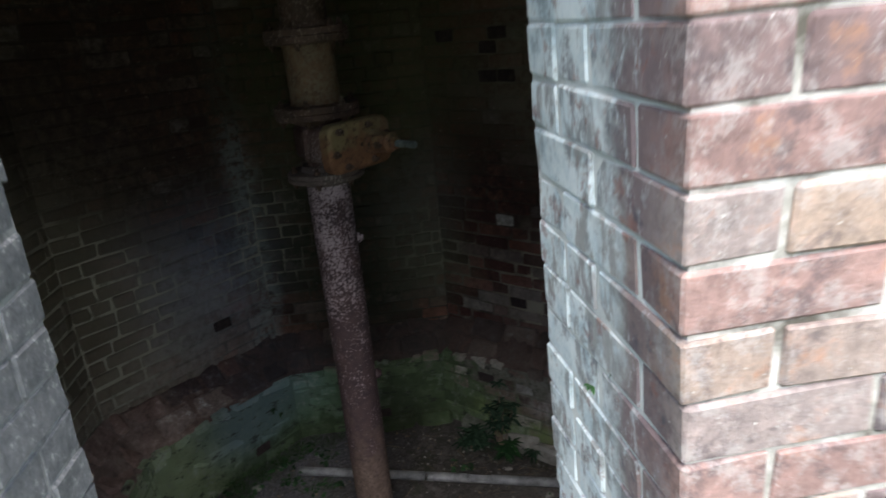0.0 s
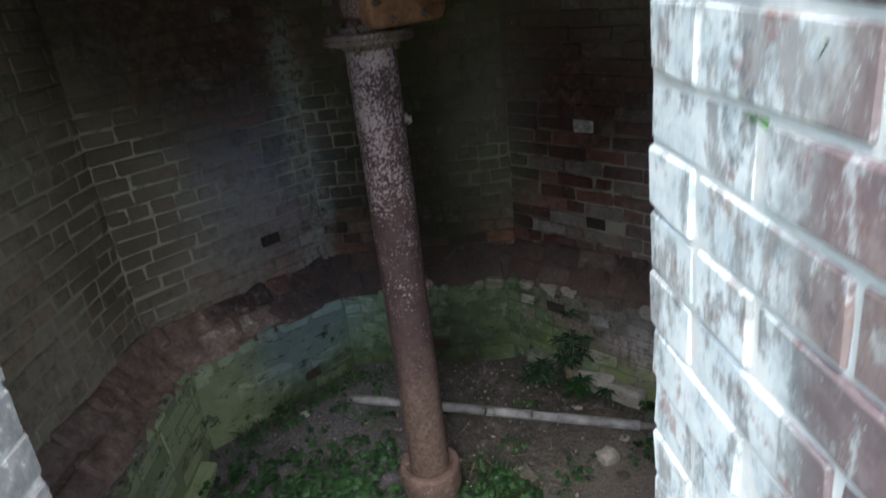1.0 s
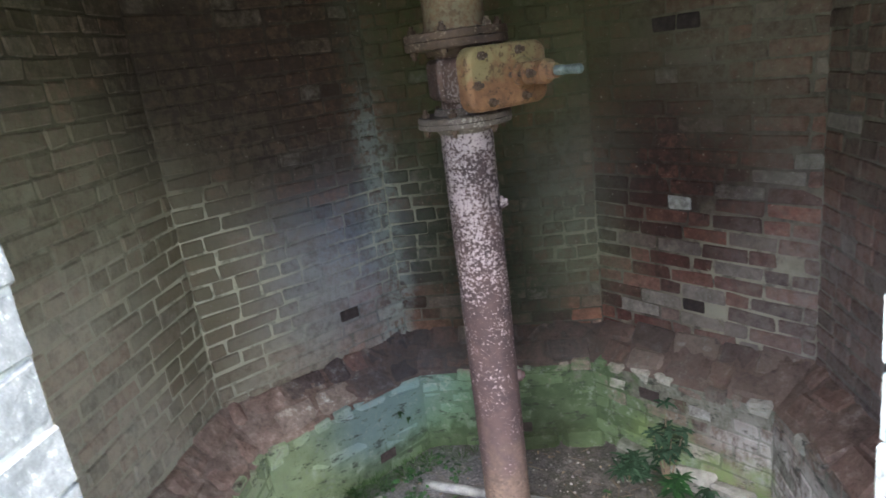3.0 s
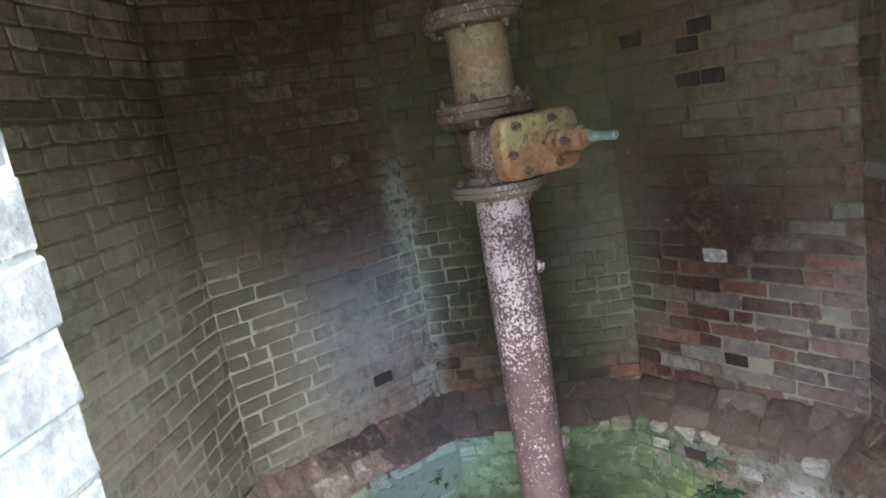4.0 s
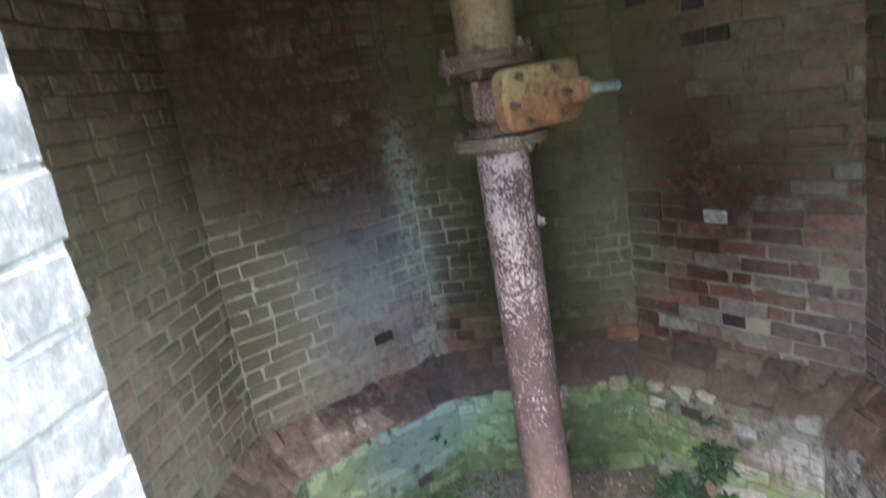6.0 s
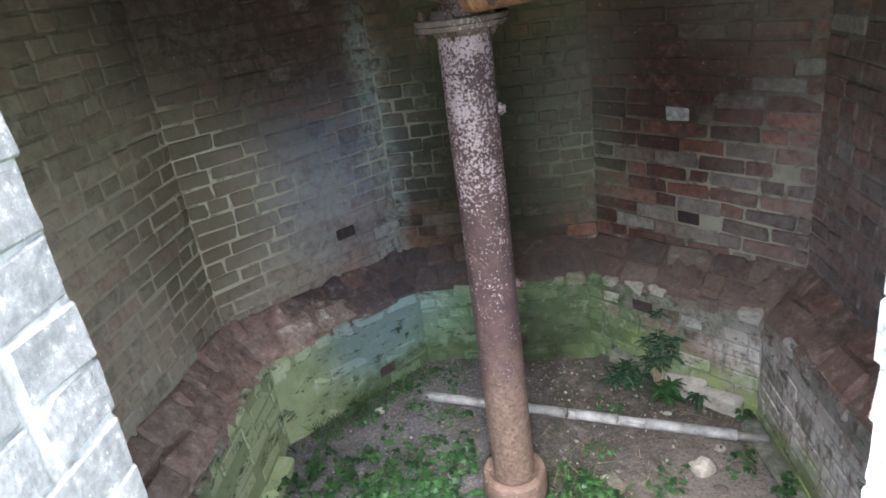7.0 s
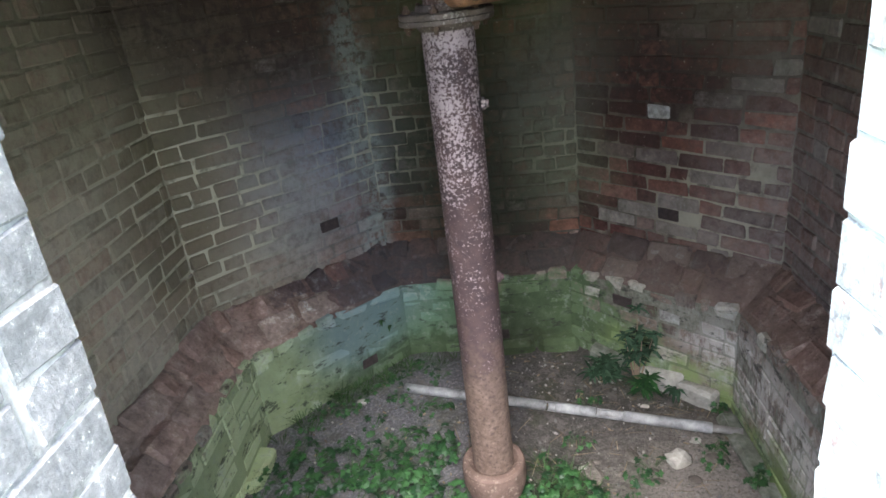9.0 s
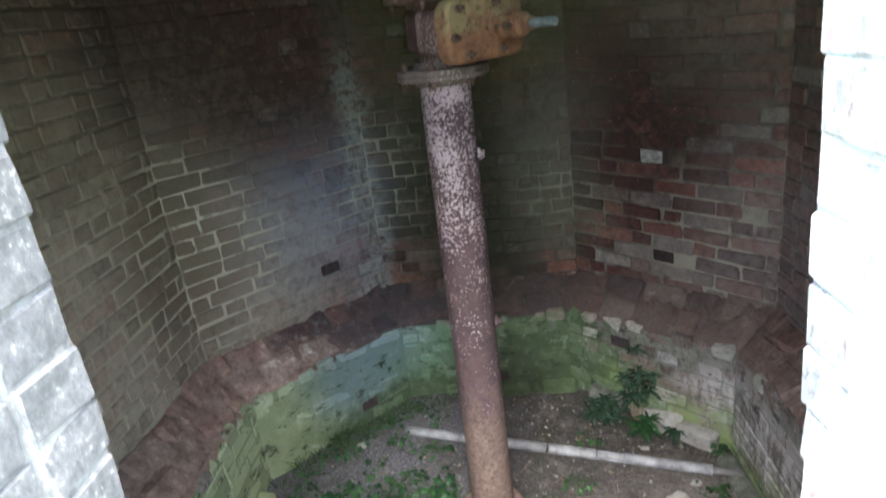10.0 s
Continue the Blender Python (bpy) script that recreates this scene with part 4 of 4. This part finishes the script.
# footing stones along the foot of the plinths
for k, (x, y, l, w, h, turn, lab) in enumerate([
        (0.90, 0.73, 0.22, 0.09, 0.10, -45, "pale limewashed footing brick under the plinth"), (1.05, 0.575, 0.20, 0.09, 0.09, -44, "pale limewashed footing brick under the plinth"),
        (0.66, 0.965, 0.22, 0.08, 0.09, -46, "grey footing brick at the plinth corner"), (0.40, 1.145, 0.24, 0.09, 0.08, 0, "mossy footing brick under the plinth"),
        (0.16, 1.150, 0.22, 0.08, 0.07, 2, "dark damp footing brick under the plinth"), (1.150, 0.235, 0.10, 0.44, 0.035, 3, "grey-green footing slab along the plinth"),
        (1.160, -0.23, 0.10, 0.46, 0.030, -2, "grey-green footing slab along the plinth"), (-1.13, 0.20, 0.09, 0.26, 0.06, 1, "algae-green footing brick along the plinth")]):
    ob = new("footing_brick", brick_mesh(l, w, h + 0.08, 7 + k, SLAB if k in (2, 5, 6) else STONE if k not in (3, 4, 7) else ALGAE, 0.018, 0.011))
    ob.matrix_basis = pose(x, y, soil_height(x, y) + h / 2 - 0.04, 2, -2, turn)
    tagged(ob, lab, "brick", "footing bricks")

# pebbles and grit
bm = bmesh.new()
base = bmesh.new()
bmesh.ops.create_icosphere(base, subdivisions=1, radius=1.0)
bv, bf = [v.co.copy() for v in base.verts], [[v.index for v in f.verts] for f in base.faces]
base.free()
pv, pf = [], []
for k in range(2200):
    x, y = rnd.uniform(-1.1, 1.1), rnd.uniform(-0.7, 1.12)
    r = 0.003 + 0.010 * rnd.random() ** 4
    o, z = len(pv), soil_height(x, y) + r * 0.2
    turn = Euler((rnd.random() * 6, rnd.random() * 6, rnd.random() * 6)).to_matrix()
    for v in bv:
        q = turn @ Vector((v.x, v.y * rnd.uniform(0.6, 0.9), v.z * 0.6))
        pv.append((x + q.x * r, y + q.y * r, z + q.z * r))
    pf += [[o + i for i in f] for f in bf]
GRIT, nt, bsdf, pos = material("grit")
isl = nt.nodes.new("ShaderNodeNewGeometry").outputs["Random Per Island"]
link(nt, ramp(nt, isl, [(0.0, (0.07, 0.065, 0.065)), (0.6, (0.20, 0.19, 0.185)), (0.85, (0.32, 0.30, 0.28)), (1.0, (0.30, 0.29, 0.28))]), bsdf.inputs["Base Color"])
tagged(new("pebbles", mesh_of("pebbles", pv, pf, GRIT)), "grey and white pebbles and grit on the earth", "pebbles", kind="stuff")


# ---- plants ----
class Leaves:
    """Collects leaf blades into one mesh."""

    def __init__(self):
        self.v, self.f = [], []

    def blade(self, base, way, up, length, width, bend=0.3, teeth=0, n=5):
        """One pointed leaf along way, curving down; teeth gives it a lobed edge."""
        way, up = Vector(way).normalized(), Vector(up).normalized()
        side = way.cross(up).normalized()
        o = len(self.v)
        for k in range(n + 1):
            t = k / n
            w = width * math.sin(math.pi * min(1, 0.12 + 0.88 * t)) ** 0.8 * 0.5
            if teeth:
                w *= 1.0 if k % 2 else 0.62
            if k == n:
                w = width * 0.02
            c = Vector(base) + way * (length * t) - up * (bend * length * t * t)
            self.v += [c - side * w + up * (0.15 * w), c - up * 0.0, c + side * w + up * (0.15 * w)]
        for k in range(n):
            a = o + 3 * k
            self.f += [(a, a + 1, a + 4, a + 3), (a + 1, a + 2, a + 5, a + 4)]

    def lobed(self, centre, normal, size, turn, r):
        """A broad ivy-like leaf with five lobes."""
        normal = Vector(normal).normalized()
        u = normal.cross(Vector((math.cos(turn), math.sin(turn), 0.1))).normalized()
        w = normal.cross(u)
        o = len(self.v)
        self.v.append(Vector(centre) + normal * size * 0.08)
        rim = (0.55, 0.9, 0.62, 1.0, 0.66, 1.15, 0.66, 1.0, 0.62, 0.9, 0.55, 0.2)
        for k, q in enumerate(rim):
            a = math.pi * 2 * (k + 0.5) / len(rim)
            q *= 0.5 * size * r.uniform(0.9, 1.1)
            self.v.append(Vector(centre) + u * (q * math.cos(a)) + w * (q * math.sin(a)) - normal * (0.25 * q * q / size))
        n = len(rim)
        self.f += [(o, o + 1 + k, o + 1 + (k + 1) % n) for k in range(n)]

    def mesh(self, name, mat):
        return mesh_of(name, self.v, self.f, mat, False)


def weed(x, y, count, spread, height, seed, label, size=(0.026, 0.070), mat=None):
    """A low leafy weed: lobed leaves on thin stalks from one root."""
    r = random.Random(seed)
    leaves, stalks = Leaves(), Leaves()
    z0 = soil_height(x, y)
    for k in range(count):
        a, d = r.uniform(0, 6.28), spread * math.sqrt(r.random())
        px, py = d * math.cos(a), d * math.sin(a)
        h = soil_height(x + px, y + py) - z0 + 0.012 + height * r.uniform(0.2, 1.0) * (1 - 0.5 * d / spread)
        n = Vector((0.7 * px / spread + r.uniform(-0.5, 0.5), 0.7 * py / spread - 0.15 + r.uniform(-0.5, 0.5), 1.0))
        leaves.lobed((px, py, h), n, r.uniform(*size), r.uniform(0, 6.28), r)
        to = Vector((px, py, h)) - Vector((px * 0.3, py * 0.3, 0.0))
        stalks.blade((px * 0.3, py * 0.3, 0.0), to, (0.3, 0.9, 0.2), to.length, 0.004, 0.0, 0, 2)
    w = tagged(new("weed"), label, "weed", "weeds on the floor")
    w.matrix_basis = pose(x, y, z0)
    part("foliage", leaves.mesh("foliage", mat or LEAF), w)
    part("stem", stalks.mesh("stem", GRASS), w)
    return w


def tuft(x, y, count, height, seed, label, lean=0.5, mat=None, z=None):
    r = random.Random(seed)
    g = Leaves()
    for k in range(count):
        a = r.uniform(0, 6.28)
        way = Vector((lean * math.cos(a), lean * math.sin(a), 1.0))
        l = height * r.uniform(0.5, 1.15)
        g.blade((0.02 * math.cos(a) * r.random() * 2, 0.02 * math.sin(a) * r.random() * 2, -0.005), way, (math.cos(a) * 0.4 * -1, math.sin(a) * -0.4, 1.0), l, r.uniform(0.0018, 0.0042), r.uniform(0.1, 0.7), 0, 4)
    ob = new("grass_tuft", g.mesh("grass_tuft", mat or GRASS))
    ob.matrix_basis = pose(x, y, soil_height(x, y) if z is None else z)
    return tagged(ob, label, "grass", "grass tufts")


wr = random.Random(31)
spots = [(0.22, -0.14), (0.30, -0.30), (0.17, -0.32), (0.40, -0.18), (0.24, 0.02), (-0.96, 0.10), (-1.0, -0.15), (-0.70, 0.16), (-0.60, 0.24), (0.05, -0.50), (-0.25, -0.36), (-0.45, -0.40), (-0.90, 0.23), (-0.50, 0.16), (-0.32, 0.34), (-0.63, -0.08), (-0.02, -0.30), (-0.26, 0.14), (-0.42, -0.02), (-0.20, -0.10), (-0.75, 0.05), (-0.90, -0.05),
         (0.10, -0.34), (0.26, -0.22), (0.34, -0.05), (-0.15, 0.20), (-0.34, -0.25), (-0.60, -0.28), (-0.80, -0.25), (-0.12, -0.42), (0.20, -0.42), (0.46, -0.26), (-0.36, 0.06), (-0.55, 0.06)]
for k, (x, y) in enumerate(spots):
    weed(x + wr.uniform(-0.03, 0.03), y + wr.uniform(-0.03, 0.03), wr.randrange(20, 40), wr.uniform(0.12, 0.22), wr.uniform(0.05, 0.14), 100 + k, "low green weed with lobed leaves on the earth floor")
for k, (x, y) in enumerate([(-0.95, 0.52), (-0.80, 0.62), (-0.62, 0.50), (-0.40, 0.60), (-0.98, 0.38), (-0.70, 0.36), (-0.28, 0.62), (0.65, 0.04), (0.72, 0.12), (0.42, 0.30), (1.0, 0.22), (1.02, 0.12),
                            (0.60, -0.10), (-0.45, 0.40), (-0.66, 0.78), (-0.54, 0.90), (-0.42, 0.98), (-0.76, 0.66), (-0.90, 0.58), (-0.30, 0.90), (-0.52, 0.72), (-1.02, 0.12), (0.50, 0.62), (-0.62, 0.88), (-0.86, 0.74)]):
    weed(x, y, wr.randrange(9, 18), 0.085, 0.045, 200 + k, "small green seedling on bare stony earth", (0.022, 0.045))
for k, (x, y, c, h) in enumerate([(-0.84, 0.76, 80, 0.15), (-0.76, 0.83, 50, 0.11), (-1.02, 0.57, 60, 0.14), (-0.94, 0.65, 40, 0.10), (-0.62, 0.96, 60, 0.08), (-0.50, 1.06, 50, 0.07), (-0.38, 1.11, 40, 0.06), (-0.69, 0.90, 50, 0.09), (-0.56, 1.01, 50, 0.08),
                                  (0.24, 0.10, 30, 0.16), (0.32, 0.0, 30, 0.20), (0.18, -0.16, 26, 0.12), (0.40, -0.14, 26, 0.12), (-0.16, -0.24, 30, 0.12), (-0.80, 0.70, 60, 0.12), (-0.70, 0.80, 60, 0.12), (-0.60, 0.89, 60, 0.10), (-0.48, 0.99, 60, 0.10), (-0.98, 0.50, 50, 0.11), (-0.30, 1.04, 50, 0.09), (-0.12, 1.06, 50, 0.08), (0.30, -0.32, 40, 0.16), (0.42, -0.02, 30, 0.14), (-0.5, -0.2, 30, 0.14), (0.28, -0.10, 36, 0.15), (0.36, -0.26, 36, 0.15), (-1.09, 0.42, 30, 0.09), (-1.08, 0.02, 30, 0.08), (0.0, 1.10, 24, 0.05), (-0.22, 1.11, 30, 0.06)]):
    tuft(x, y, c, h, 300 + k, "thin green grass growing from the earth floor")
for k, (x, y) in enumerate([(0.55, 0.72), (0.70, 0.60), (0.85, 0.48), (0.60, 0.36), (0.90, 0.58)]):
    tuft(x, y, 16, 0.13, 400 + k, "dry straw-coloured stalks lying flat on earth", 3.5, STRAW)


# dead leaves and twigs
litter = Leaves()
for k in range(220):
    x, y = rnd.uniform(-1.05, 1.12), rnd.uniform(-0.6, 1.1)
    a = rnd.uniform(0, 6.28)
    litter.blade((x, y, soil_height(x, y) + 0.006), (math.cos(a), math.sin(a), rnd.uniform(-0.1, 0.25)), (rnd.uniform(-0.4, 0.4), rnd.uniform(-0.4, 0.4), 1), rnd.uniform(0.012, 0.034), rnd.uniform(0.006, 0.016), rnd.uniform(-0.3, 0.3), 0, 3)
for k in range(130):
    x, y = rnd.uniform(-0.2, 1.1), rnd.uniform(-0.4, 1.05)
    a = rnd.uniform(0, 6.28)
    litter.blade((x, y, soil_height(x, y) + 0.008), (math.cos(a), math.sin(a), rnd.uniform(-0.03, 0.06)), (0, 0, 1), rnd.uniform(0.04, 0.16), 0.004, 0.02, 0, 4)
tagged(new("leaf_litter", litter.mesh("leaf_litter", STRAW)), "brown dead leaves and twigs scattered on the earth", "litter", kind="stuff")


def dark_plant(x, y, height, stems, seed, label, mat=DARK_LEAF, leaf=(0.05, 0.09), wide=0.026, spread=0.36):
    """Dark glossy whorls of narrow toothed leaves on a few stems."""
    r = random.Random(seed)
    p = tagged(new("shrub"), label, "plant", "plants by the wall")
    p.matrix_basis = pose(x, y, soil_height(x, y))
    for s in range(stems):
        a = r.uniform(0, 6.28)
        top = Vector((spread * height * math.cos(a) * r.random(), spread * height * math.sin(a) * r.random() - 0.05 * height, height * r.uniform(0.55, 1.0)))
        st, lv = Leaves(), Leaves()
        st.blade((0, 0, 0), top, (0.2, 1, 0.1), top.length, 0.010, 0.0, 0, 3)
        rows = max(1, round(height / 0.20))
        for w in range(rows):
            c = top * (0.45 + 0.55 * (w + 1) / rows)
            m = r.randrange(7, 11)
            for k in range(m):
                b = 6.28 * k / m + r.uniform(-0.25, 0.25)
                lv.blade(c, (math.cos(b), math.sin(b), r.uniform(-0.15, 0.55)), (0, 0, 1), r.uniform(*leaf), wide * r.uniform(0.8, 1.2), r.uniform(0.15, 0.5), 1, 6)
        stem = part("stem", st.mesh("stem", STRAW), p)
        part("foliage", lv.mesh("foliage", mat), stem)
    return p


dark_plant(0.77, 0.70, 0.44, 6, 1, "dark glossy leafy plant against the plinth", DARK_LEAF, (0.050, 0.085), 0.026, 0.42)
dark_plant(0.60, 0.80, 0.15, 14, 2, "low dark fern-like plant beside the footing", DARK_LEAF, (0.06, 0.100), 0.022, 0.70)
dark_plant(0.79, 0.63, 0.12, 4, 3, "bright green leafy rosette in front of the dark plant", LEAF, (0.07, 0.11))
dark_plant(0.95, 0.63, 0.09, 3, 4, "small dark drooping plant on the footing", DARK_LEAF, (0.06, 0.10))
weed(1.12, -0.02, 16, 0.05, 0.14, 501, "dark green weed at the foot of the plinth", (0.03, 0.05))
weed(1.11, 0.47, 12, 0.04, 0.10, 502, "green weed in the corner of the plinth", (0.025, 0.04))

# weeds rooted in joints of the walls
def joint_weed(x, y, z, out, count, size, seed, label):
    r = random.Random(seed)
    lv = Leaves()
    for k in range(count):
        way = Vector(out) + Vector((r.uniform(-0.6, 0.6), r.uniform(-0.6, 0.6), r.uniform(-0.5, 0.6)))
        lv.blade((0, 0, 0), way, (0, 0, 1), r.uniform(0.6, 1.2) * size, 0.35 * size, 0.4, 0, 5)
    ob = new("wall_weed", lv.mesh("wall_weed", LEAF))
    ob.matrix_basis = pose(x, y, z)
    return tagged(ob, label, "weed", "weeds in wall joints")


joint_weed(0.470, -1.842, 2.098, (-0.5, -0.7, 0.3), 4, 0.020, 1, "small green leaf sprouting from a mortar joint")
joint_weed(0.474, -1.905, 2.150, (-0.7, -0.5, 0.2), 2, 0.010, 2, "tiny green sprout in a mortar joint")
joint_weed(-0.62, 1.055, 0.36, (0.5, -0.7, -0.1), 7, 0.035, 3, "small green weed growing from the plinth face")
joint_weed(-0.58, 1.09, 0.30, (0.5, -0.7, -0.3), 5, 0.030, 4, "small green weed growing from the plinth face")

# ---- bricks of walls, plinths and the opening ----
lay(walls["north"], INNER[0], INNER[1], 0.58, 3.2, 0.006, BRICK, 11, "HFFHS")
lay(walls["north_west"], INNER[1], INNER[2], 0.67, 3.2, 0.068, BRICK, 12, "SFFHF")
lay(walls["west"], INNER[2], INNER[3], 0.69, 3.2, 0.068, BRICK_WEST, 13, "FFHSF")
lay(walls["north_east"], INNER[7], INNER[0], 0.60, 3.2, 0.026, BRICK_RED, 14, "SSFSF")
lay(walls["east"], INNER[6], INNER[7], 0.66, 3.2, 0.047, BRICK_RED, 15, "FSSH")

lay(foot["north"], LOW[0], LOW[1], -0.05, 0.53, 0.02, ALGAE_BRICK, 21, "SFS", 0.5, -0.0050)
lay(foot["north_west"], LOW[1], LOW[2], -0.05, 0.51, 0.02, ALGAE_BRICK, 22, "SFS", 0.6, -0.0055)
lay(foot["west"], LOW[2], LOW[3], -0.05, 0.51, 0.02, ALGAE_BRICK, 23, "SFS", 0.2, -0.004)
lay(foot["north_east"], LOW[7], LOW[0], -0.05, 0.53, 0.02, ALGAE_BRICK, 24, "SFS", 0.04, -0.001)
lay(foot["east"], LOW[6], LOW[7], -0.05, 0.60, 0.02, ALGAE_BRICK, 25, "SFS", 0.05, -0.001)


def ledge(side, i, seed):
    """Loose, worn bricks on the sloping top of a plinth, in two rough rows."""
    r = random.Random(seed)
    j = (i + 1) % 8
    a0, a1, b0, b1 = (Vector((*LOW[i], ZIN[i])), Vector((*LOW[j], ZIN[j])), Vector((*INNER[i], ZOUT[i])), Vector((*INNER[j], ZOUT[j])))
    for depth in (0.25, 0.75):
        p, q = a0.lerp(b0, depth), a1.lerp(b1, depth)
        along = (q - p).normalized()
        slope = ((b0 + b1) / 2 - (a0 + a1) / 2).normalized()
        up = along.cross(slope).normalized()
        if up.z < 0:
            up = -up
        m = Matrix.Identity(4)
        m.col[0][:3], m.col[1][:3], m.col[2][:3] = along, up.cross(along), up
        x, length = r.uniform(0.0, 0.05), (q - p).length
        while x < length - 0.06:
            l = min(r.choice((0.12, 0.16, 0.22, 0.22, 0.24)), length - x)
            w = max(0.06, round((l - 0.006) / 0.01) * 0.01)
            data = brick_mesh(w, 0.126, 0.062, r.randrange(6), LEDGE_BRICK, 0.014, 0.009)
            c = p + along * (x + l / 2)
            m.col[3][:3] = c
            part("brick", data, foot[side], m=m @ pose(0, r.uniform(-0.012, 0.012), -0.033 + r.uniform(-0.016, 0.012), r.uniform(-9, 9), r.uniform(-5, 5), r.uniform(-5, 5)))
            x += l + r.uniform(0.0, 0.01)


def rubble(side, i, seed):
    """Crumbled mortar and brick dust that fills the ledge between its bricks."""
    j = (i + 1) % 8
    a0, a1, b0, b1 = (Vector((*LOW[i], ZIN[i])), Vector((*LOW[j], ZIN[j])), Vector((*INNER[i], ZOUT[i])), Vector((*INNER[j], ZOUT[j])))
    nu, nv = max(8, int((a1 - a0).length / 0.016)), 14
    verts, faces = [], []
    for v in range(nv + 1):
        for u in range(nu + 1):
            t = 0.06 + 0.94 * v / nv
            p = a0.lerp(a1, u / nu).lerp(b0.lerp(b1, u / nu), t)
            q = p + Vector((seed, 0, 0))
            lump = 0.026 * noise.noise(q * 7.0) + 0.018 * noise.noise(q * 19.0) + 0.008 * noise.noise(q * 50.0)
            p.z += -0.034 + lump - 0.024 * max(0.0, 1 - 5 * t) + 0.012 * math.sin(math.pi * t)
            verts.append(p)
    for v in range(nv):
        for u in range(nu):
            a = v * (nu + 1) + u
            faces.append((a, a + 1, a + nu + 2, a + nu + 1))
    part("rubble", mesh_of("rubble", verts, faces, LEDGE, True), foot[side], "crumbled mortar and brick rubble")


for i, side in enumerate(SIDES):
    if side != "south":
        ledge(side, i, 40 + i)
        rubble(side, i, 3.0 * i)


def crown(side, i, seed):
    """Top course of a plinth: uneven, lime-crusted brick ends along the edge of the ledge."""
    r = random.Random(seed)
    j = (i + 1) % 8
    m = frame_on(LOW[i] if side != "east" else LOW[i], LOW[j], True)
    length, x = math.dist(LOW[i], LOW[j]), 0.01
    while x < length - 0.05:
        l = min(r.choice((0.075, 0.112, 0.112, 0.15, 0.22)), length - x)
        w = max(0.05, round((l - 0.008) / 0.015) * 0.015)
        z = ZIN[i] + (ZIN[j] - ZIN[i]) * (x + l / 2) / length
        data = brick_mesh(w, 0.12, r.choice((0.055, 0.065, 0.075)), r.randrange(5), CRUST, 0.010, 0.008)
        part("brick", data, foot[side], m=m @ pose(x + l / 2, -0.052 + r.uniform(-0.012, 0.012), z - 0.045 + r.uniform(-0.012, 0.010), r.uniform(-10, 4), r.uniform(-6, 6), r.uniform(-7, 7)))
        x += l + r.uniform(0.002, 0.014)


for i, side in enumerate(SIDES):
    if side in ("west", "north_west", "north", "north_east", "east"):
        crown(side, i, 80 + i)


def pier(way, seed):
    """Bricks of one side of the opening, bonded round the outer corner. way: from the opening into the wall."""
    r = random.Random(seed)
    y1, pitch = -1.53 - WALL, 0.0790
    k = math.ceil((SILL + 0.02 - 2.322) / pitch)
    while 2.322 + (k + 1) * pitch < HEAD:
        zc = 2.322 + (k + 0.5) * pitch
        deep = [0.108, 0.232, 0.115] if k % 2 else [0.232, 0.108, 0.115] if k % 4 else [0.232, 0.228]
        y = y1 - 0.0045
        for n, d in enumerate(deep):
            x = jamb(way, zc, y + d / 2)
            wide = (0.225 if d < 0.2 else 0.105) if n == 0 else 0.10
            last = n == len(deep) - 1
            off = (0.0040 if way > 0 else 0.0032) + r.uniform(-0.001, 0.001) + (r.uniform(-0.001, 0.0025) if last else 0)
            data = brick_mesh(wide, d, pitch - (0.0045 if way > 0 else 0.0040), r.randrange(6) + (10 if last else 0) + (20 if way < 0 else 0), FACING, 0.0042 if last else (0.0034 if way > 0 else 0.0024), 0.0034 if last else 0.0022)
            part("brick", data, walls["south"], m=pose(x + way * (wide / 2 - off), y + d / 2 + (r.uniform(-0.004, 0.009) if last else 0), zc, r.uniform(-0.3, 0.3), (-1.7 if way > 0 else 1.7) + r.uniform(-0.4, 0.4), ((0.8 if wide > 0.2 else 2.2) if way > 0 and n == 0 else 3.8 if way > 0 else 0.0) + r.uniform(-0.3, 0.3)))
            y += d + 0.006
        x = jamb(way, zc, y1)
        xx = 0.2255 if k % 2 else 0.1055     # outer face beside the corner
        room = 1.04 - abs(x)
        while xx < room - 0.03:
            l = min(0.225 if k % 2 == 0 or xx > 0.4 else 0.105, room - xx)
            data = brick_mesh(l, 0.10, pitch - 0.0045, r.randrange(6), FACING, 0.0035, 0.0025)
            part("brick", data, walls["south"], m=pose(x + way * (xx + l / 2), y1 + 0.0455 + r.uniform(-0.0015, 0.0015), zc, r.uniform(-0.3, 0.3), r.uniform(-0.3, 0.3), r.uniform(-0.2, 0.2)))
            xx += l + 0.006
        k += 1


pier(1, 61)
pier(-1, 62)
